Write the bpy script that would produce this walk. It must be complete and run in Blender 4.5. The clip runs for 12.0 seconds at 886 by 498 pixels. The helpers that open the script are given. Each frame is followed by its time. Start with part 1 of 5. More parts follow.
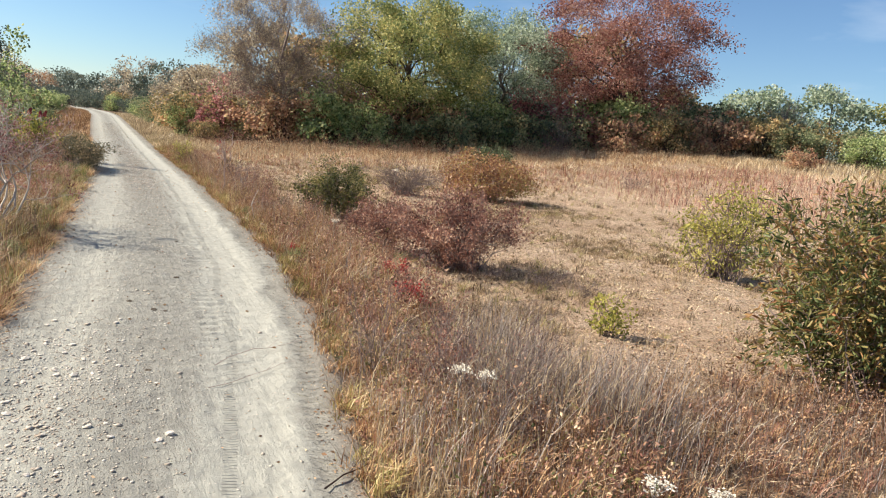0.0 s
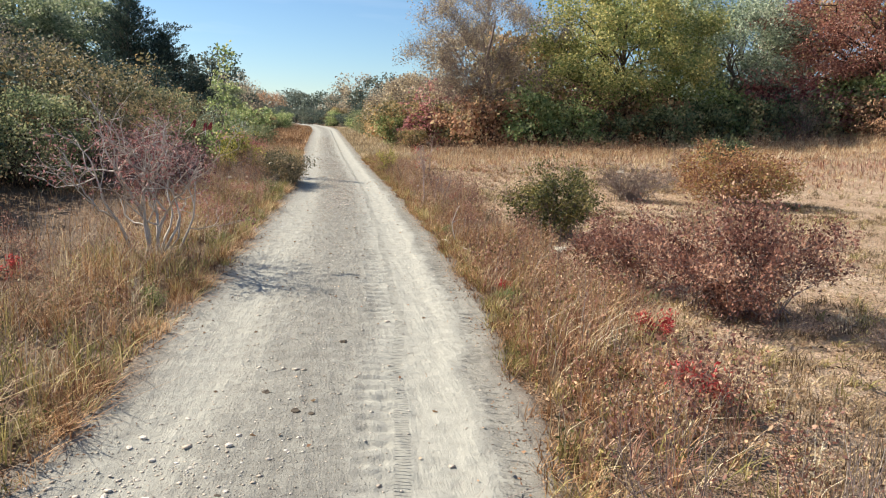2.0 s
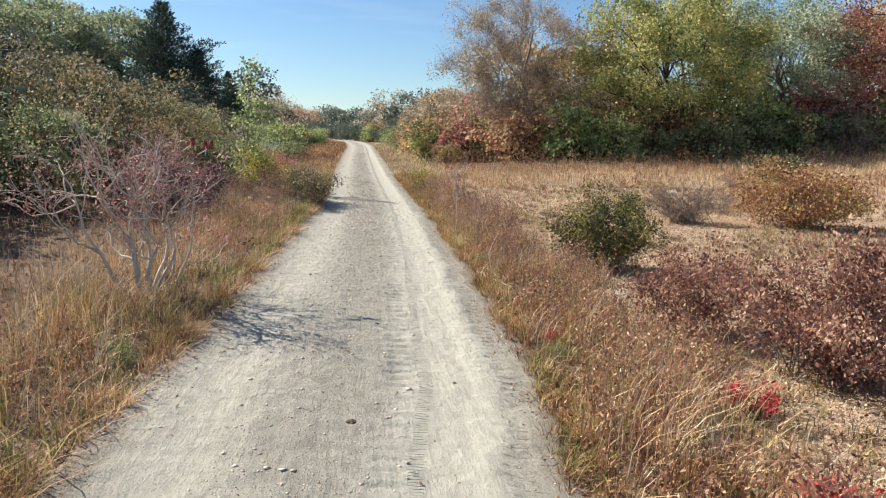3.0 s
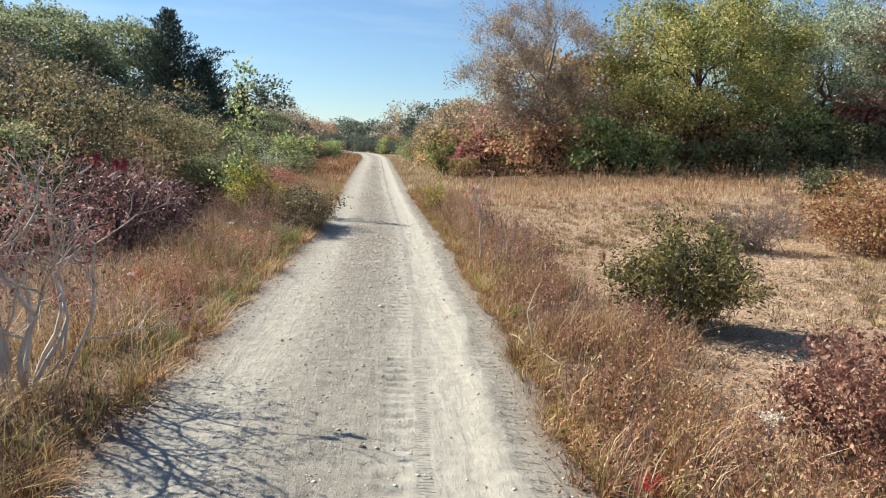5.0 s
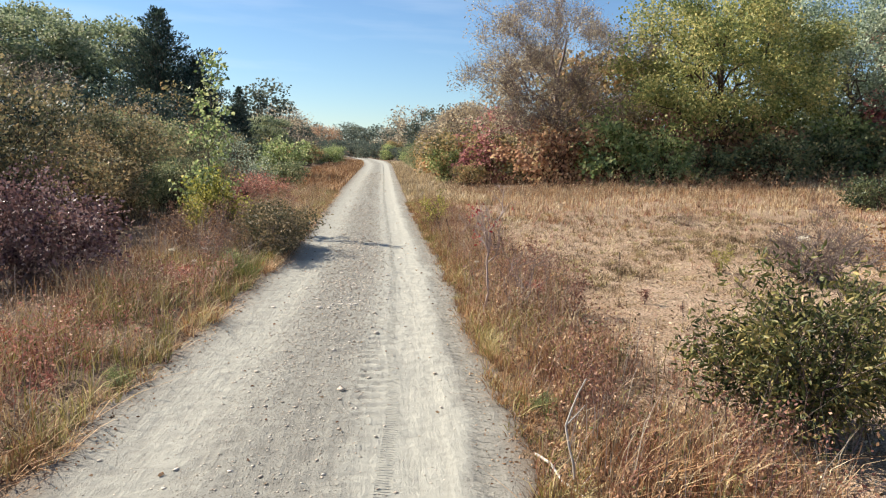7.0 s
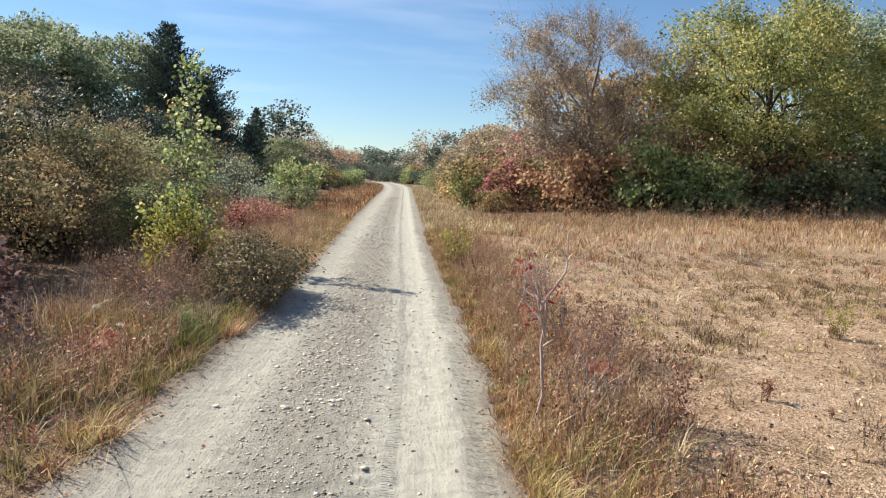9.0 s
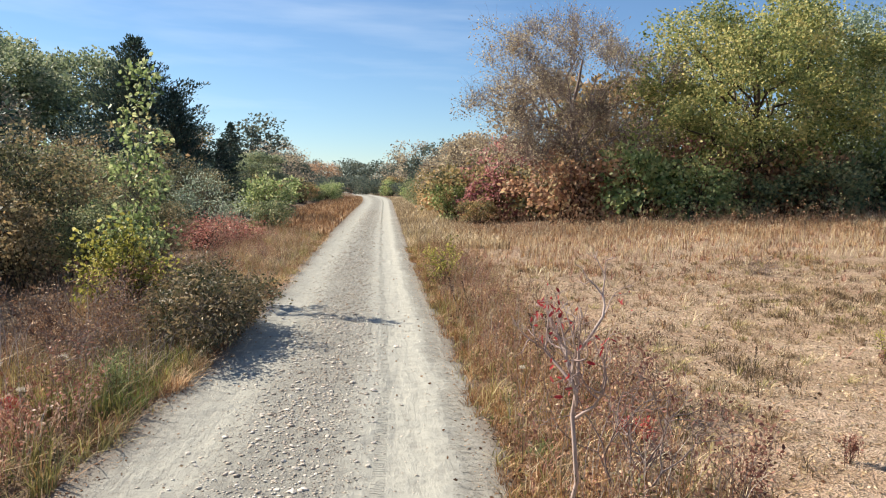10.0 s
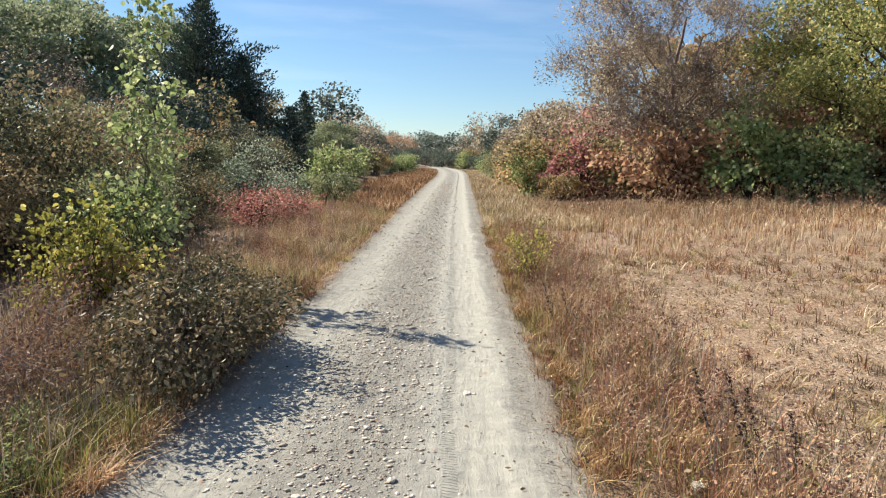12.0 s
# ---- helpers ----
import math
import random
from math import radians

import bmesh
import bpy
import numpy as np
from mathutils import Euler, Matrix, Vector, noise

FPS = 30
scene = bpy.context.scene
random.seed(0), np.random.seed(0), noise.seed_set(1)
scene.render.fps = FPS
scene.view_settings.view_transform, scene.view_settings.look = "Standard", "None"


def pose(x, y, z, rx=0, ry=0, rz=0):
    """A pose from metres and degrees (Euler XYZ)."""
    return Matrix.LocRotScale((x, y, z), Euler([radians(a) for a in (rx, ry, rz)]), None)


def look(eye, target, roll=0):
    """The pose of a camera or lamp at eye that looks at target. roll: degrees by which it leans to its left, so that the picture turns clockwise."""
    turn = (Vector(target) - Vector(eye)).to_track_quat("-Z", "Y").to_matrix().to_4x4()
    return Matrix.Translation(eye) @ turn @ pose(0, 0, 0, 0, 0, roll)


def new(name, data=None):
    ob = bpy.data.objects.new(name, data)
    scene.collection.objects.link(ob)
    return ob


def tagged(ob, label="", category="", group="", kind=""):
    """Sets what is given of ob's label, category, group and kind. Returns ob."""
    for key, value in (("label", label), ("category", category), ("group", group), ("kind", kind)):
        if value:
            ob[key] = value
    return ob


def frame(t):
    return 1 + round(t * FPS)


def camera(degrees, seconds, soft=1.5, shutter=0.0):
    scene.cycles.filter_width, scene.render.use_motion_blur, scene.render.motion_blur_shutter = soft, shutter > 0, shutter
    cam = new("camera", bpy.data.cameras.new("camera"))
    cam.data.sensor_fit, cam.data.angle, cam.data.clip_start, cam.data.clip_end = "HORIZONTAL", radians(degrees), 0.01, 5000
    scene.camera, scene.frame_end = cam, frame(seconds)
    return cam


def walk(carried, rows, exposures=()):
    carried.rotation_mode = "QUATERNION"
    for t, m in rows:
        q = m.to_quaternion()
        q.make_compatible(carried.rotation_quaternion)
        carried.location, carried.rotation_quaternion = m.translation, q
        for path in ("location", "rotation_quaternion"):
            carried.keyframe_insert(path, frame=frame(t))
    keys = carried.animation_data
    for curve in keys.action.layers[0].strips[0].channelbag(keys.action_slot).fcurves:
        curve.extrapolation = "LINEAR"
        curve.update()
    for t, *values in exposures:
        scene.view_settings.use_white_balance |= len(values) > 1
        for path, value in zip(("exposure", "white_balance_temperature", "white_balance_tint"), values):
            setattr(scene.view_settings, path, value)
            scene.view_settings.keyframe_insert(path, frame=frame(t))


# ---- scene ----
cam = camera(62.2, 12.0, 1.1)
METRES, EYE, TILT, LEAN, TURN = 14.19, 1.6, 0.0, 0.0, -25.5
ROWS = [
    (0.0, 0.0, 0.0, 0.0, 0.92, -8.74, -5.97),
    (0.5, -0.0099, 0.05, -0.0009, 4.47, -8.7, -2.83),
    (1.0, -0.0223, 0.0912, -0.0022, 10.21, -7.79, -1.65),
    (1.5, -0.0292, 0.1331, -0.0035, 14.94, -7.97, -2.46),
    (2.0, -0.0375, 0.1696, -0.0064, 16.7, -9.81, -2.52),
    (2.5, -0.0451, 0.21, -0.0064, 18.8, -10.21, -2.31),
    (3.0, -0.0611, 0.2457, -0.0053, 19.42, -8.76, -2.37),
    (3.5, -0.0746, 0.283, -0.0044, 20.04, -8.01, -2.27),
    (5.5, -0.128, 0.4265, -0.0039, 20.74, -7.83, -2.23),
    (6.0, -0.1401, 0.4642, -0.0034, 19.86, -7.3, -2.59),
    (6.5, -0.1513, 0.5043, -0.0043, 19.77, -7.34, -2.62),
    (7.0, -0.1652, 0.5429, -0.0029, 21.13, -7.47, -2.29),
    (9.0, -0.2317, 0.7016, -0.0036, 22.76, -5.66, -2.85),
    (9.5, -0.2475, 0.7392, -0.003, 18.38, -4.71, -2.29),
    (10.0, -0.2669, 0.7781, -0.0029, 21.18, -4.79, -1.31),
    (10.5, -0.2877, 0.8138, -0.0031, 24.24, -5.21, -1.14),
    (11.0, -0.3074, 0.8542, -0.0033, 26.35, -5.76, -1.45),
    (11.5, -0.3246, 0.8917, -0.0044, 27.04, -6.39, -1.88),
    (12.0, -0.3396, 0.9353, -0.0066, 27.08, -7.02, -2.01),
]
walk(cam, [(t, pose(0, 0, EYE, TILT, LEAN, TURN) @ pose(METRES * x, METRES * y, METRES * z, 90 + pitch, roll, yaw)) for t, x, y, z, yaw, pitch, roll in ROWS])

# ---- world, sun, exposure ----
SUN_DIR = Vector((-0.86, 0.52, 0.80)).normalized()
scene.view_settings.exposure = 1.05
world = bpy.data.worlds.new("sky")
scene.world = world
world.use_nodes = True
wn, wl = world.node_tree.nodes, world.node_tree.links
wn.clear()
sky = wn.new("ShaderNodeTexSky")
sky.sky_type, sky.sun_disc = "NISHITA", False
sky.sun_elevation = math.asin(SUN_DIR.z)
sky.sun_rotation = math.atan2(SUN_DIR.x, SUN_DIR.y)
sky.air_density, sky.dust_density, sky.ozone_density = 1.0, 0.0, 3.5
bg = wn.new("ShaderNodeBackground")
bg.inputs["Strength"].default_value = 0.062
wout = wn.new("ShaderNodeOutputWorld")
tint = wn.new("ShaderNodeMix")
tint.data_type, tint.blend_type = "RGBA", "MULTIPLY"
tint.inputs["Factor"].default_value, tint.inputs["B"].default_value = 1.0, (0.80, 0.90, 1.0, 1.0)
wl.new(sky.outputs["Color"], tint.inputs["A"])
way = wn.new("ShaderNodeTexCoord")
drawn = wn.new("ShaderNodeMapping")
drawn.inputs["Rotation"].default_value, drawn.inputs["Scale"].default_value = (0.0, 0.5, 0.6), (1.6, 5.0, 14.0)
wisp = wn.new("ShaderNodeTexNoise")
wisp.inputs["Scale"].default_value, wisp.inputs["Detail"].default_value = 1.3, 6.0
veil = wn.new("ShaderNodeMapRange")
veil.inputs["From Min"].default_value, veil.inputs["From Max"].default_value, veil.inputs["To Max"].default_value = 0.52, 0.8, 0.28
cirrus = wn.new("ShaderNodeMix")
cirrus.data_type = "RGBA"
cirrus.inputs["B"].default_value = (9.0, 9.6, 10.2, 1.0)
wl.new(way.outputs["Generated"], drawn.inputs["Vector"])
wl.new(drawn.outputs["Vector"], wisp.inputs["Vector"])
wl.new(wisp.outputs["Fac"], veil.inputs["Value"])
wl.new(veil.outputs["Result"], cirrus.inputs["Factor"])
wl.new(tint.outputs["Result"], cirrus.inputs["A"])
wl.new(cirrus.outputs["Result"], bg.inputs["Color"])
wl.new(bg.outputs["Background"], wout.inputs["Surface"])
sun_data = bpy.data.lights.new("sun", "SUN")
sun_data.energy, sun_data.angle, sun_data.color = 4.2, radians(0.55), (1.0, 0.93, 0.82)
sun = new("sun", sun_data)
sun.matrix_world = look(SUN_DIR * 60, (0, 0, 0))


# ---- materials ----
def rgb(h):
    """Linear colour from a six-digit hex value."""
    v = [int(h[i:i + 2], 16) / 255 for i in (0, 2, 4)]
    return tuple(c / 12.92 if c <= 0.04045 else ((c + 0.055) / 1.055) ** 2.4 for c in v) + (1.0,)


def material(name):
    m = bpy.data.materials.new(name)
    m.use_nodes = True
    nt = m.node_tree
    nt.nodes.clear()
    out = nt.nodes.new("ShaderNodeOutputMaterial")
    bsdf = nt.nodes.new("ShaderNodeBsdfPrincipled")
    nt.links.new(bsdf.outputs["BSDF"], out.inputs["Surface"])
    return m, nt.nodes, nt.links, bsdf, out


def ramp(nodes, colors, spots=None, gain=1.0):
    r = nodes.new("ShaderNodeValToRGB")
    el = r.color_ramp.elements
    n = len(colors)
    spots = spots or [i / (n - 1) for i in range(n)]
    while len(el) < n:
        el.new(0.5)
    for e, c, s in zip(el, colors, spots):
        e.position, e.color = s, tuple(v * gain for v in rgb(c)[:3]) + (1.0,) if isinstance(c, str) else c
    return r


def noise_node(nodes, links, scale, detail=4.0, vector=None, rough=0.55):
    n = nodes.new("ShaderNodeTexNoise")
    n.inputs["Scale"].default_value, n.inputs["Detail"].default_value = scale, detail
    n.inputs["Roughness"].default_value = rough
    if vector is not None:
        links.new(vector, n.inputs["Vector"])
    return n


def mix_color(nodes, links, a, b, fac, mode="MIX"):
    m = nodes.new("ShaderNodeMix")
    m.data_type, m.blend_type = "RGBA", mode
    for sock, v in ((m.inputs["Factor"], fac), (m.inputs["A"], a), (m.inputs["B"], b)):
        if hasattr(v, "is_output"):
            links.new(v, sock)
        else:
            sock.default_value = v
    return m.outputs["Result"]


def math_node(nodes, links, op, a, b=0.0, clamp=False):
    m = nodes.new("ShaderNodeMath")
    m.operation, m.use_clamp = op, clamp
    for i, v in enumerate((a, b)):
        if hasattr(v, "is_output"):
            links.new(v, m.inputs[i])
        else:
            m.inputs[i].default_value = v
    return m.outputs[0]


def hazed(h, keep=0.82):
    """The colour drawn a little towards its own grey, which paints haze into it."""
    v = [int(h[i:i + 2], 16) for i in (0, 2, 4)]
    grey = 0.3 * v[0] + 0.59 * v[1] + 0.11 * v[2]
    return "".join("%02x" % round(grey + (c - grey) * keep) for c in v)


def leaf_mat(name, colors, through_light=0.4, rough=0.5, patch=1.4, spots=None, gain=1.55):
    """Foliage: one colour of the ramp for each leaf, shifted in larger patches."""
    m, nodes, links, bsdf, out = material(name)
    geo = nodes.new("ShaderNodeNewGeometry")
    tc = nodes.new("ShaderNodeTexCoord")
    n = noise_node(nodes, links, patch, 2.0, tc.outputs["Object"])
    shift = math_node(nodes, links, "MULTIPLY_ADD", n.outputs["Fac"], 1.5)
    shift.node.inputs[2].default_value = -0.75
    val = math_node(nodes, links, "MULTIPLY", geo.outputs["Random Per Island"], 0.75)
    val = math_node(nodes, links, "ADD", val, 0.125)
    val = math_node(nodes, links, "ADD", val, shift, True)
    r = ramp(nodes, [hazed(c) for c in colors], spots, gain)
    links.new(val, r.inputs["Fac"])
    fine = noise_node(nodes, links, 60.0, 2.0, tc.outputs["Object"])
    fr = ramp(nodes, [(0.8, 0.8, 0.8, 1), (1.1, 1.1, 1.1, 1)], [0.3, 0.7])
    links.new(fine.outputs["Fac"], fr.inputs["Fac"])
    col = mix_color(nodes, links, r.outputs["Color"], fr.outputs["Color"], 1.0, "MULTIPLY")
    links.new(col, bsdf.inputs["Base Color"])
    bsdf.inputs["Roughness"].default_value = rough
    bsdf.inputs["Specular IOR Level"].default_value = 0.2
    tr = nodes.new("ShaderNodeBsdfTranslucent")
    links.new(col, tr.inputs["Color"])
    mx = nodes.new("ShaderNodeMixShader")
    mx.inputs["Fac"].default_value = through_light
    links.new(bsdf.outputs["BSDF"], mx.inputs[1])
    links.new(tr.outputs["BSDF"], mx.inputs[2])
    links.new(mx.outputs["Shader"], out.inputs["Surface"])
    return m


def bark_mat(name, dark, light, scale=14.0, rough=0.85):
    m, nodes, links, bsdf, out = material(name)
    tc = nodes.new("ShaderNodeTexCoord")
    mp = nodes.new("ShaderNodeMapping")
    mp.inputs["Scale"].default_value = (1, 1, 0.25)
    links.new(tc.outputs["Object"], mp.inputs["Vector"])
    n = noise_node(nodes, links, scale, 5.0, mp.outputs["Vector"], 0.65)
    big = noise_node(nodes, links, 1.7, 2.0, tc.outputs["Object"])
    s = math_node(nodes, links, "ADD", n.outputs["Fac"], big.outputs["Fac"])
    s = math_node(nodes, links, "SUBTRACT", s, 0.5, True)
    r = ramp(nodes, [dark, light], [0.25, 0.75])
    links.new(s, r.inputs["Fac"])
    links.new(r.outputs["Color"], bsdf.inputs["Base Color"])
    bsdf.inputs["Roughness"].default_value = rough
    b = nodes.new("ShaderNodeBump")
    b.inputs["Strength"].default_value, b.inputs["Distance"].default_value = 0.5, 0.01
    links.new(n.outputs["Fac"], b.inputs["Height"])
    links.new(b.outputs["Normal"], bsdf.inputs["Normal"])
    return m


def soil_mat(name, colors, grain=(110.0, 900.0), patch=0.8, bump=0.012, litter=None, humus_shade=None):
    """Loose soil: patches, grains and, if given, scattered litter colours."""
    m, nodes, links, bsdf, out = material(name)
    tc = nodes.new("ShaderNodeTexCoord")
    pos = tc.outputs["Object"]
    big = noise_node(nodes, links, patch, 5.0, pos, 0.6)
    mid = noise_node(nodes, links, 7.0, 4.0, pos, 0.6)
    fine = noise_node(nodes, links, grain[0], 3.0, pos, 0.7)
    s = math_node(nodes, links, "MULTIPLY", big.outputs["Fac"], 0.9)
    s = math_node(nodes, links, "ADD", s, math_node(nodes, links, "MULTIPLY", mid.outputs["Fac"], 1.0))
    s = math_node(nodes, links, "ADD", s, math_node(nodes, links, "MULTIPLY", fine.outputs["Fac"], 0.7))
    s = math_node(nodes, links, "SUBTRACT", s, 0.8, True)
    r = ramp(nodes, colors, None, 0.98)
    links.new(s, r.inputs["Fac"])
    col = r.outputs["Color"]
    vor = nodes.new("ShaderNodeTexVoronoi")
    vor.inputs["Scale"].default_value = 70.0
    links.new(pos, vor.inputs["Vector"])
    if litter:
        sep = nodes.new("ShaderNodeSeparateColor")
        links.new(vor.outputs["Color"], sep.inputs["Color"])
        pick = ramp(nodes, litter, None, 0.8)
        links.new(sep.outputs["Red"], pick.inputs["Fac"])
        area = noise_node(nodes, links, 2.3, 4.0, pos)
        gate = math_node(nodes, links, "MULTIPLY", sep.outputs["Green"], area.outputs["Fac"])
        gate = math_node(nodes, links, "GREATER_THAN", gate, 0.27)
        gate = math_node(nodes, links, "MULTIPLY", gate, 0.75)
        col = mix_color(nodes, links, col, pick.outputs["Color"], gate)
    # Dark soil colour, deepened to paint the shadowed gaps under grass as well.
    if humus_shade:
        at = nodes.new("ShaderNodeAttribute")
        at.attribute_name = "humus_shade"
        dark = mix_color(nodes, links, rgb(humus_shade), col, 0.25)
        col = mix_color(nodes, links, col, dark, at.outputs["Fac"])
    links.new(col, bsdf.inputs["Base Color"])
    bsdf.inputs["Roughness"].default_value = 0.95
    bsdf.inputs["Specular IOR Level"].default_value = 0.2
    h = math_node(nodes, links, "MULTIPLY", vor.outputs["Distance"], 0.8)
    h = math_node(nodes, links, "ADD", h, fine.outputs["Fac"])
    h = math_node(nodes, links, "ADD", h, math_node(nodes, links, "MULTIPLY", mid.outputs["Fac"], 3.0))
    b = nodes.new("ShaderNodeBump")
    b.inputs["Strength"].default_value, b.inputs["Distance"].default_value = 0.9, bump
    links.new(h, b.inputs["Height"])
    links.new(b.outputs["Normal"], bsdf.inputs["Normal"])
    return m


def track_mat():
    """Pale compacted wheel tracks beside a greyer, stonier crown; "across" runs from edge to edge of the road."""
    m, nodes, links, bsdf, out = material("pale_gravel_dirt")
    tc = nodes.new("ShaderNodeTexCoord")
    pos = tc.outputs["Object"]
    at = nodes.new("ShaderNodeAttribute")
    at.attribute_name = "across"
    big = noise_node(nodes, links, 0.9, 5.0, pos, 0.65)
    streak = nodes.new("ShaderNodeMapping")
    streak.inputs["Scale"].default_value = (1, 0.12, 1)
    links.new(pos, streak.inputs["Vector"])
    lines = noise_node(nodes, links, 14.0, 4.0, streak.outputs["Vector"], 0.6)
    wob = math_node(nodes, links, "MULTIPLY", big.outputs["Fac"], 0.16)
    u = math_node(nodes, links, "ADD", math_node(nodes, links, "SUBTRACT", wob, 0.08), at.outputs["Fac"])
    prof = ramp(nodes, [(v, v, v, 1) for v in (0.4, 0.66, 0.74, 0.52, 0.38, 0.46, 0.8, 0.82, 0.54, 0.4)],
                [0.0, 0.10, 0.24, 0.34, 0.46, 0.57, 0.65, 0.84, 0.90, 1.0])
    links.new(u, prof.inputs["Fac"])
    fine = noise_node(nodes, links, 170.0, 3.0, pos, 0.7)
    mid = noise_node(nodes, links, 9.0, 5.0, pos, 0.65)
    s = math_node(nodes, links, "MULTIPLY", prof.outputs["Color"], 0.75)
    s = math_node(nodes, links, "ADD", s, math_node(nodes, links, "MULTIPLY", lines.outputs["Fac"], 0.35))
    s = math_node(nodes, links, "ADD", s, math_node(nodes, links, "MULTIPLY", mid.outputs["Fac"], 0.8))
    s = math_node(nodes, links, "ADD", s, math_node(nodes, links, "MULTIPLY", fine.outputs["Fac"], 0.35))
    s = math_node(nodes, links, "SUBTRACT", s, 0.74, True)
    r = ramp(nodes, ["7c786e", "9c988c", "b6b2a4", "cac6b6", "d6d2c0"], None, 0.80)
    links.new(s, r.inputs["Fac"])
    vor = nodes.new("ShaderNodeTexVoronoi")
    vor.inputs["Scale"].default_value = 75.0
    links.new(pos, vor.inputs["Vector"])
    sep = nodes.new("ShaderNodeSeparateColor")
    links.new(vor.outputs["Color"], sep.inputs["Color"])
    pick = ramp(nodes, ["6b6358", "9a9284", "c8c0b0", "a8937c"], None, 0.68)
    links.new(sep.outputs["Red"], pick.inputs["Fac"])
    stony = math_node(nodes, links, "SUBTRACT", 0.95, prof.outputs["Color"])
    some = math_node(nodes, links, "GREATER_THAN", math_node(nodes, links, "MULTIPLY", stony, sep.outputs["Green"]), 0.24)
    inside = math_node(nodes, links, "LESS_THAN", vor.outputs["Distance"], 0.36)
    gate = math_node(nodes, links, "MULTIPLY", some, inside)
    col = mix_color(nodes, links, r.outputs["Color"], pick.outputs["Color"], math_node(nodes, links, "MULTIPLY", gate, 0.7))
    rimr = ramp(nodes, [(v, v, v, 1) for v in (1.0, 0.15, 0.0, 0.0, 0.2, 1.0)], [0.0, 0.07, 0.14, 0.86, 0.94, 1.0])
    links.new(u, rimr.inputs["Fac"])
    soiled = math_node(nodes, links, "MULTIPLY", rimr.outputs["Color"], math_node(nodes, links, "MULTIPLY", mid.outputs["Fac"], 1.5), True)
    col = mix_color(nodes, links, col, tuple(v * 0.6 for v in rgb("a08a74")[:3]) + (1.0,), soiled)
    vor2 = nodes.new("ShaderNodeTexVoronoi")
    vor2.inputs["Scale"].default_value = 150.0
    links.new(pos, vor2.inputs["Vector"])
    sep2 = nodes.new("ShaderNodeSeparateColor")
    links.new(vor2.outputs["Color"], sep2.inputs["Color"])
    gate2 = math_node(nodes, links, "GREATER_THAN", math_node(nodes, links, "MULTIPLY", stony, sep2.outputs["Green"]), 0.16)
    gate2 = math_node(nodes, links, "MULTIPLY", gate2, math_node(nodes, links, "LESS_THAN", vor2.outputs["Distance"], 0.4))
    pick2 = ramp(nodes, ["5c574e", "8f897c", "c4bdb0", "dcd6c8"], None, 0.8)
    links.new(sep2.outputs["Red"], pick2.inputs["Fac"])
    col = mix_color(nodes, links, col, pick2.outputs["Color"], math_node(nodes, links, "MULTIPLY", gate2, 0.55))
    links.new(col, bsdf.inputs["Base Color"])
    bsdf.inputs["Roughness"].default_value = 0.95
    bsdf.inputs["Specular IOR Level"].default_value = 0.2
    h = math_node(nodes, links, "MULTIPLY", math_node(nodes, links, "SUBTRACT", 0.4, vor.outputs["Distance"]), math_node(nodes, links, "MULTIPLY", gate, 2.5))
    h = math_node(nodes, links, "ADD", h, math_node(nodes, links, "MULTIPLY", gate2, 0.35))
    h = math_node(nodes, links, "ADD", h, math_node(nodes, links, "MULTIPLY", fine.outputs["Fac"], 0.8))
    h = math_node(nodes, links, "ADD", h, math_node(nodes, links, "MULTIPLY", mid.outputs["Fac"], 2.5))
    xyz = nodes.new("ShaderNodeSeparateXYZ")
    links.new(pos, xyz.inputs["Vector"])
    for mid_u, half, pitch, slant, deep in ((0.693, 0.016, 0.030, 0.0, 2.6), (0.905, 0.028, 0.05, 20.0, 1.4)):
        off = math_node(nodes, links, "ABSOLUTE", math_node(nodes, links, "SUBTRACT", at.outputs["Fac"], mid_u))
        on = math_node(nodes, links, "LESS_THAN", off, half)
        ph = math_node(nodes, links, "MULTIPLY", xyz.outputs["Y"], 6.2832 / pitch)
        ph = math_node(nodes, links, "ADD", ph, math_node(nodes, links, "MULTIPLY", at.outputs["Fac"], slant * 6.2832))
        bar = math_node(nodes, links, "MULTIPLY", math_node(nodes, links, "SINE", ph), 1.4, True)
        worn = math_node(nodes, links, "GREATER_THAN", big.outputs["Fac"], 0.4)
        bar = math_node(nodes, links, "MULTIPLY", math_node(nodes, links, "MULTIPLY", bar, on), worn)
        h = math_node(nodes, links, "SUBTRACT", h, math_node(nodes, links, "MULTIPLY", bar, deep))
    h = math_node(nodes, links, "ADD", h, math_node(nodes, links, "MULTIPLY", lines.outputs["Fac"], 2.2))
    bp = nodes.new("ShaderNodeBump")
    bp.inputs["Strength"].default_value, bp.inputs["Distance"].default_value = 0.8, 0.009
    links.new(h, bp.inputs["Height"])
    links.new(bp.outputs["Normal"], bsdf.inputs["Normal"])
    return m


M_ROAD = track_mat()
M_SAND = soil_mat("sandy_field_soil", ["9a806a", "caa88a", "e6c8aa", "f4e2ca"], (90.0, 700.0), 0.5, 0.04,
                  ["6f583f", "9c7d5a", "c2a47c", "d6c2a0"], "54422f")
M_STONE = leaf_mat("gravel_stone", ["a08c78", "bca892", "d2c0aa", "e4d8c6"], 0.0, 0.85, gain=1.1)
M_CLOD = bark_mat("dark_soil_clod", "3a3128", "6b5d4a", 30.0)
G_RUSSET = leaf_mat("russet_grass", ["4a3220", "825a38", "b08454", "d8b686"], 0.15, 0.7, 0.9, gain=1.5)
G_STRAW = leaf_mat("straw_grass", ["6c5a44", "a0875f", "c8ad80", "e6d6b0"], 0.18, 0.7, 0.6, gain=1.4)
G_GOLD = leaf_mat("golden_green_grass", ["4e5028", "7c7438", "a59454", "c4ae7c"], 0.2, 0.65, 1.1)
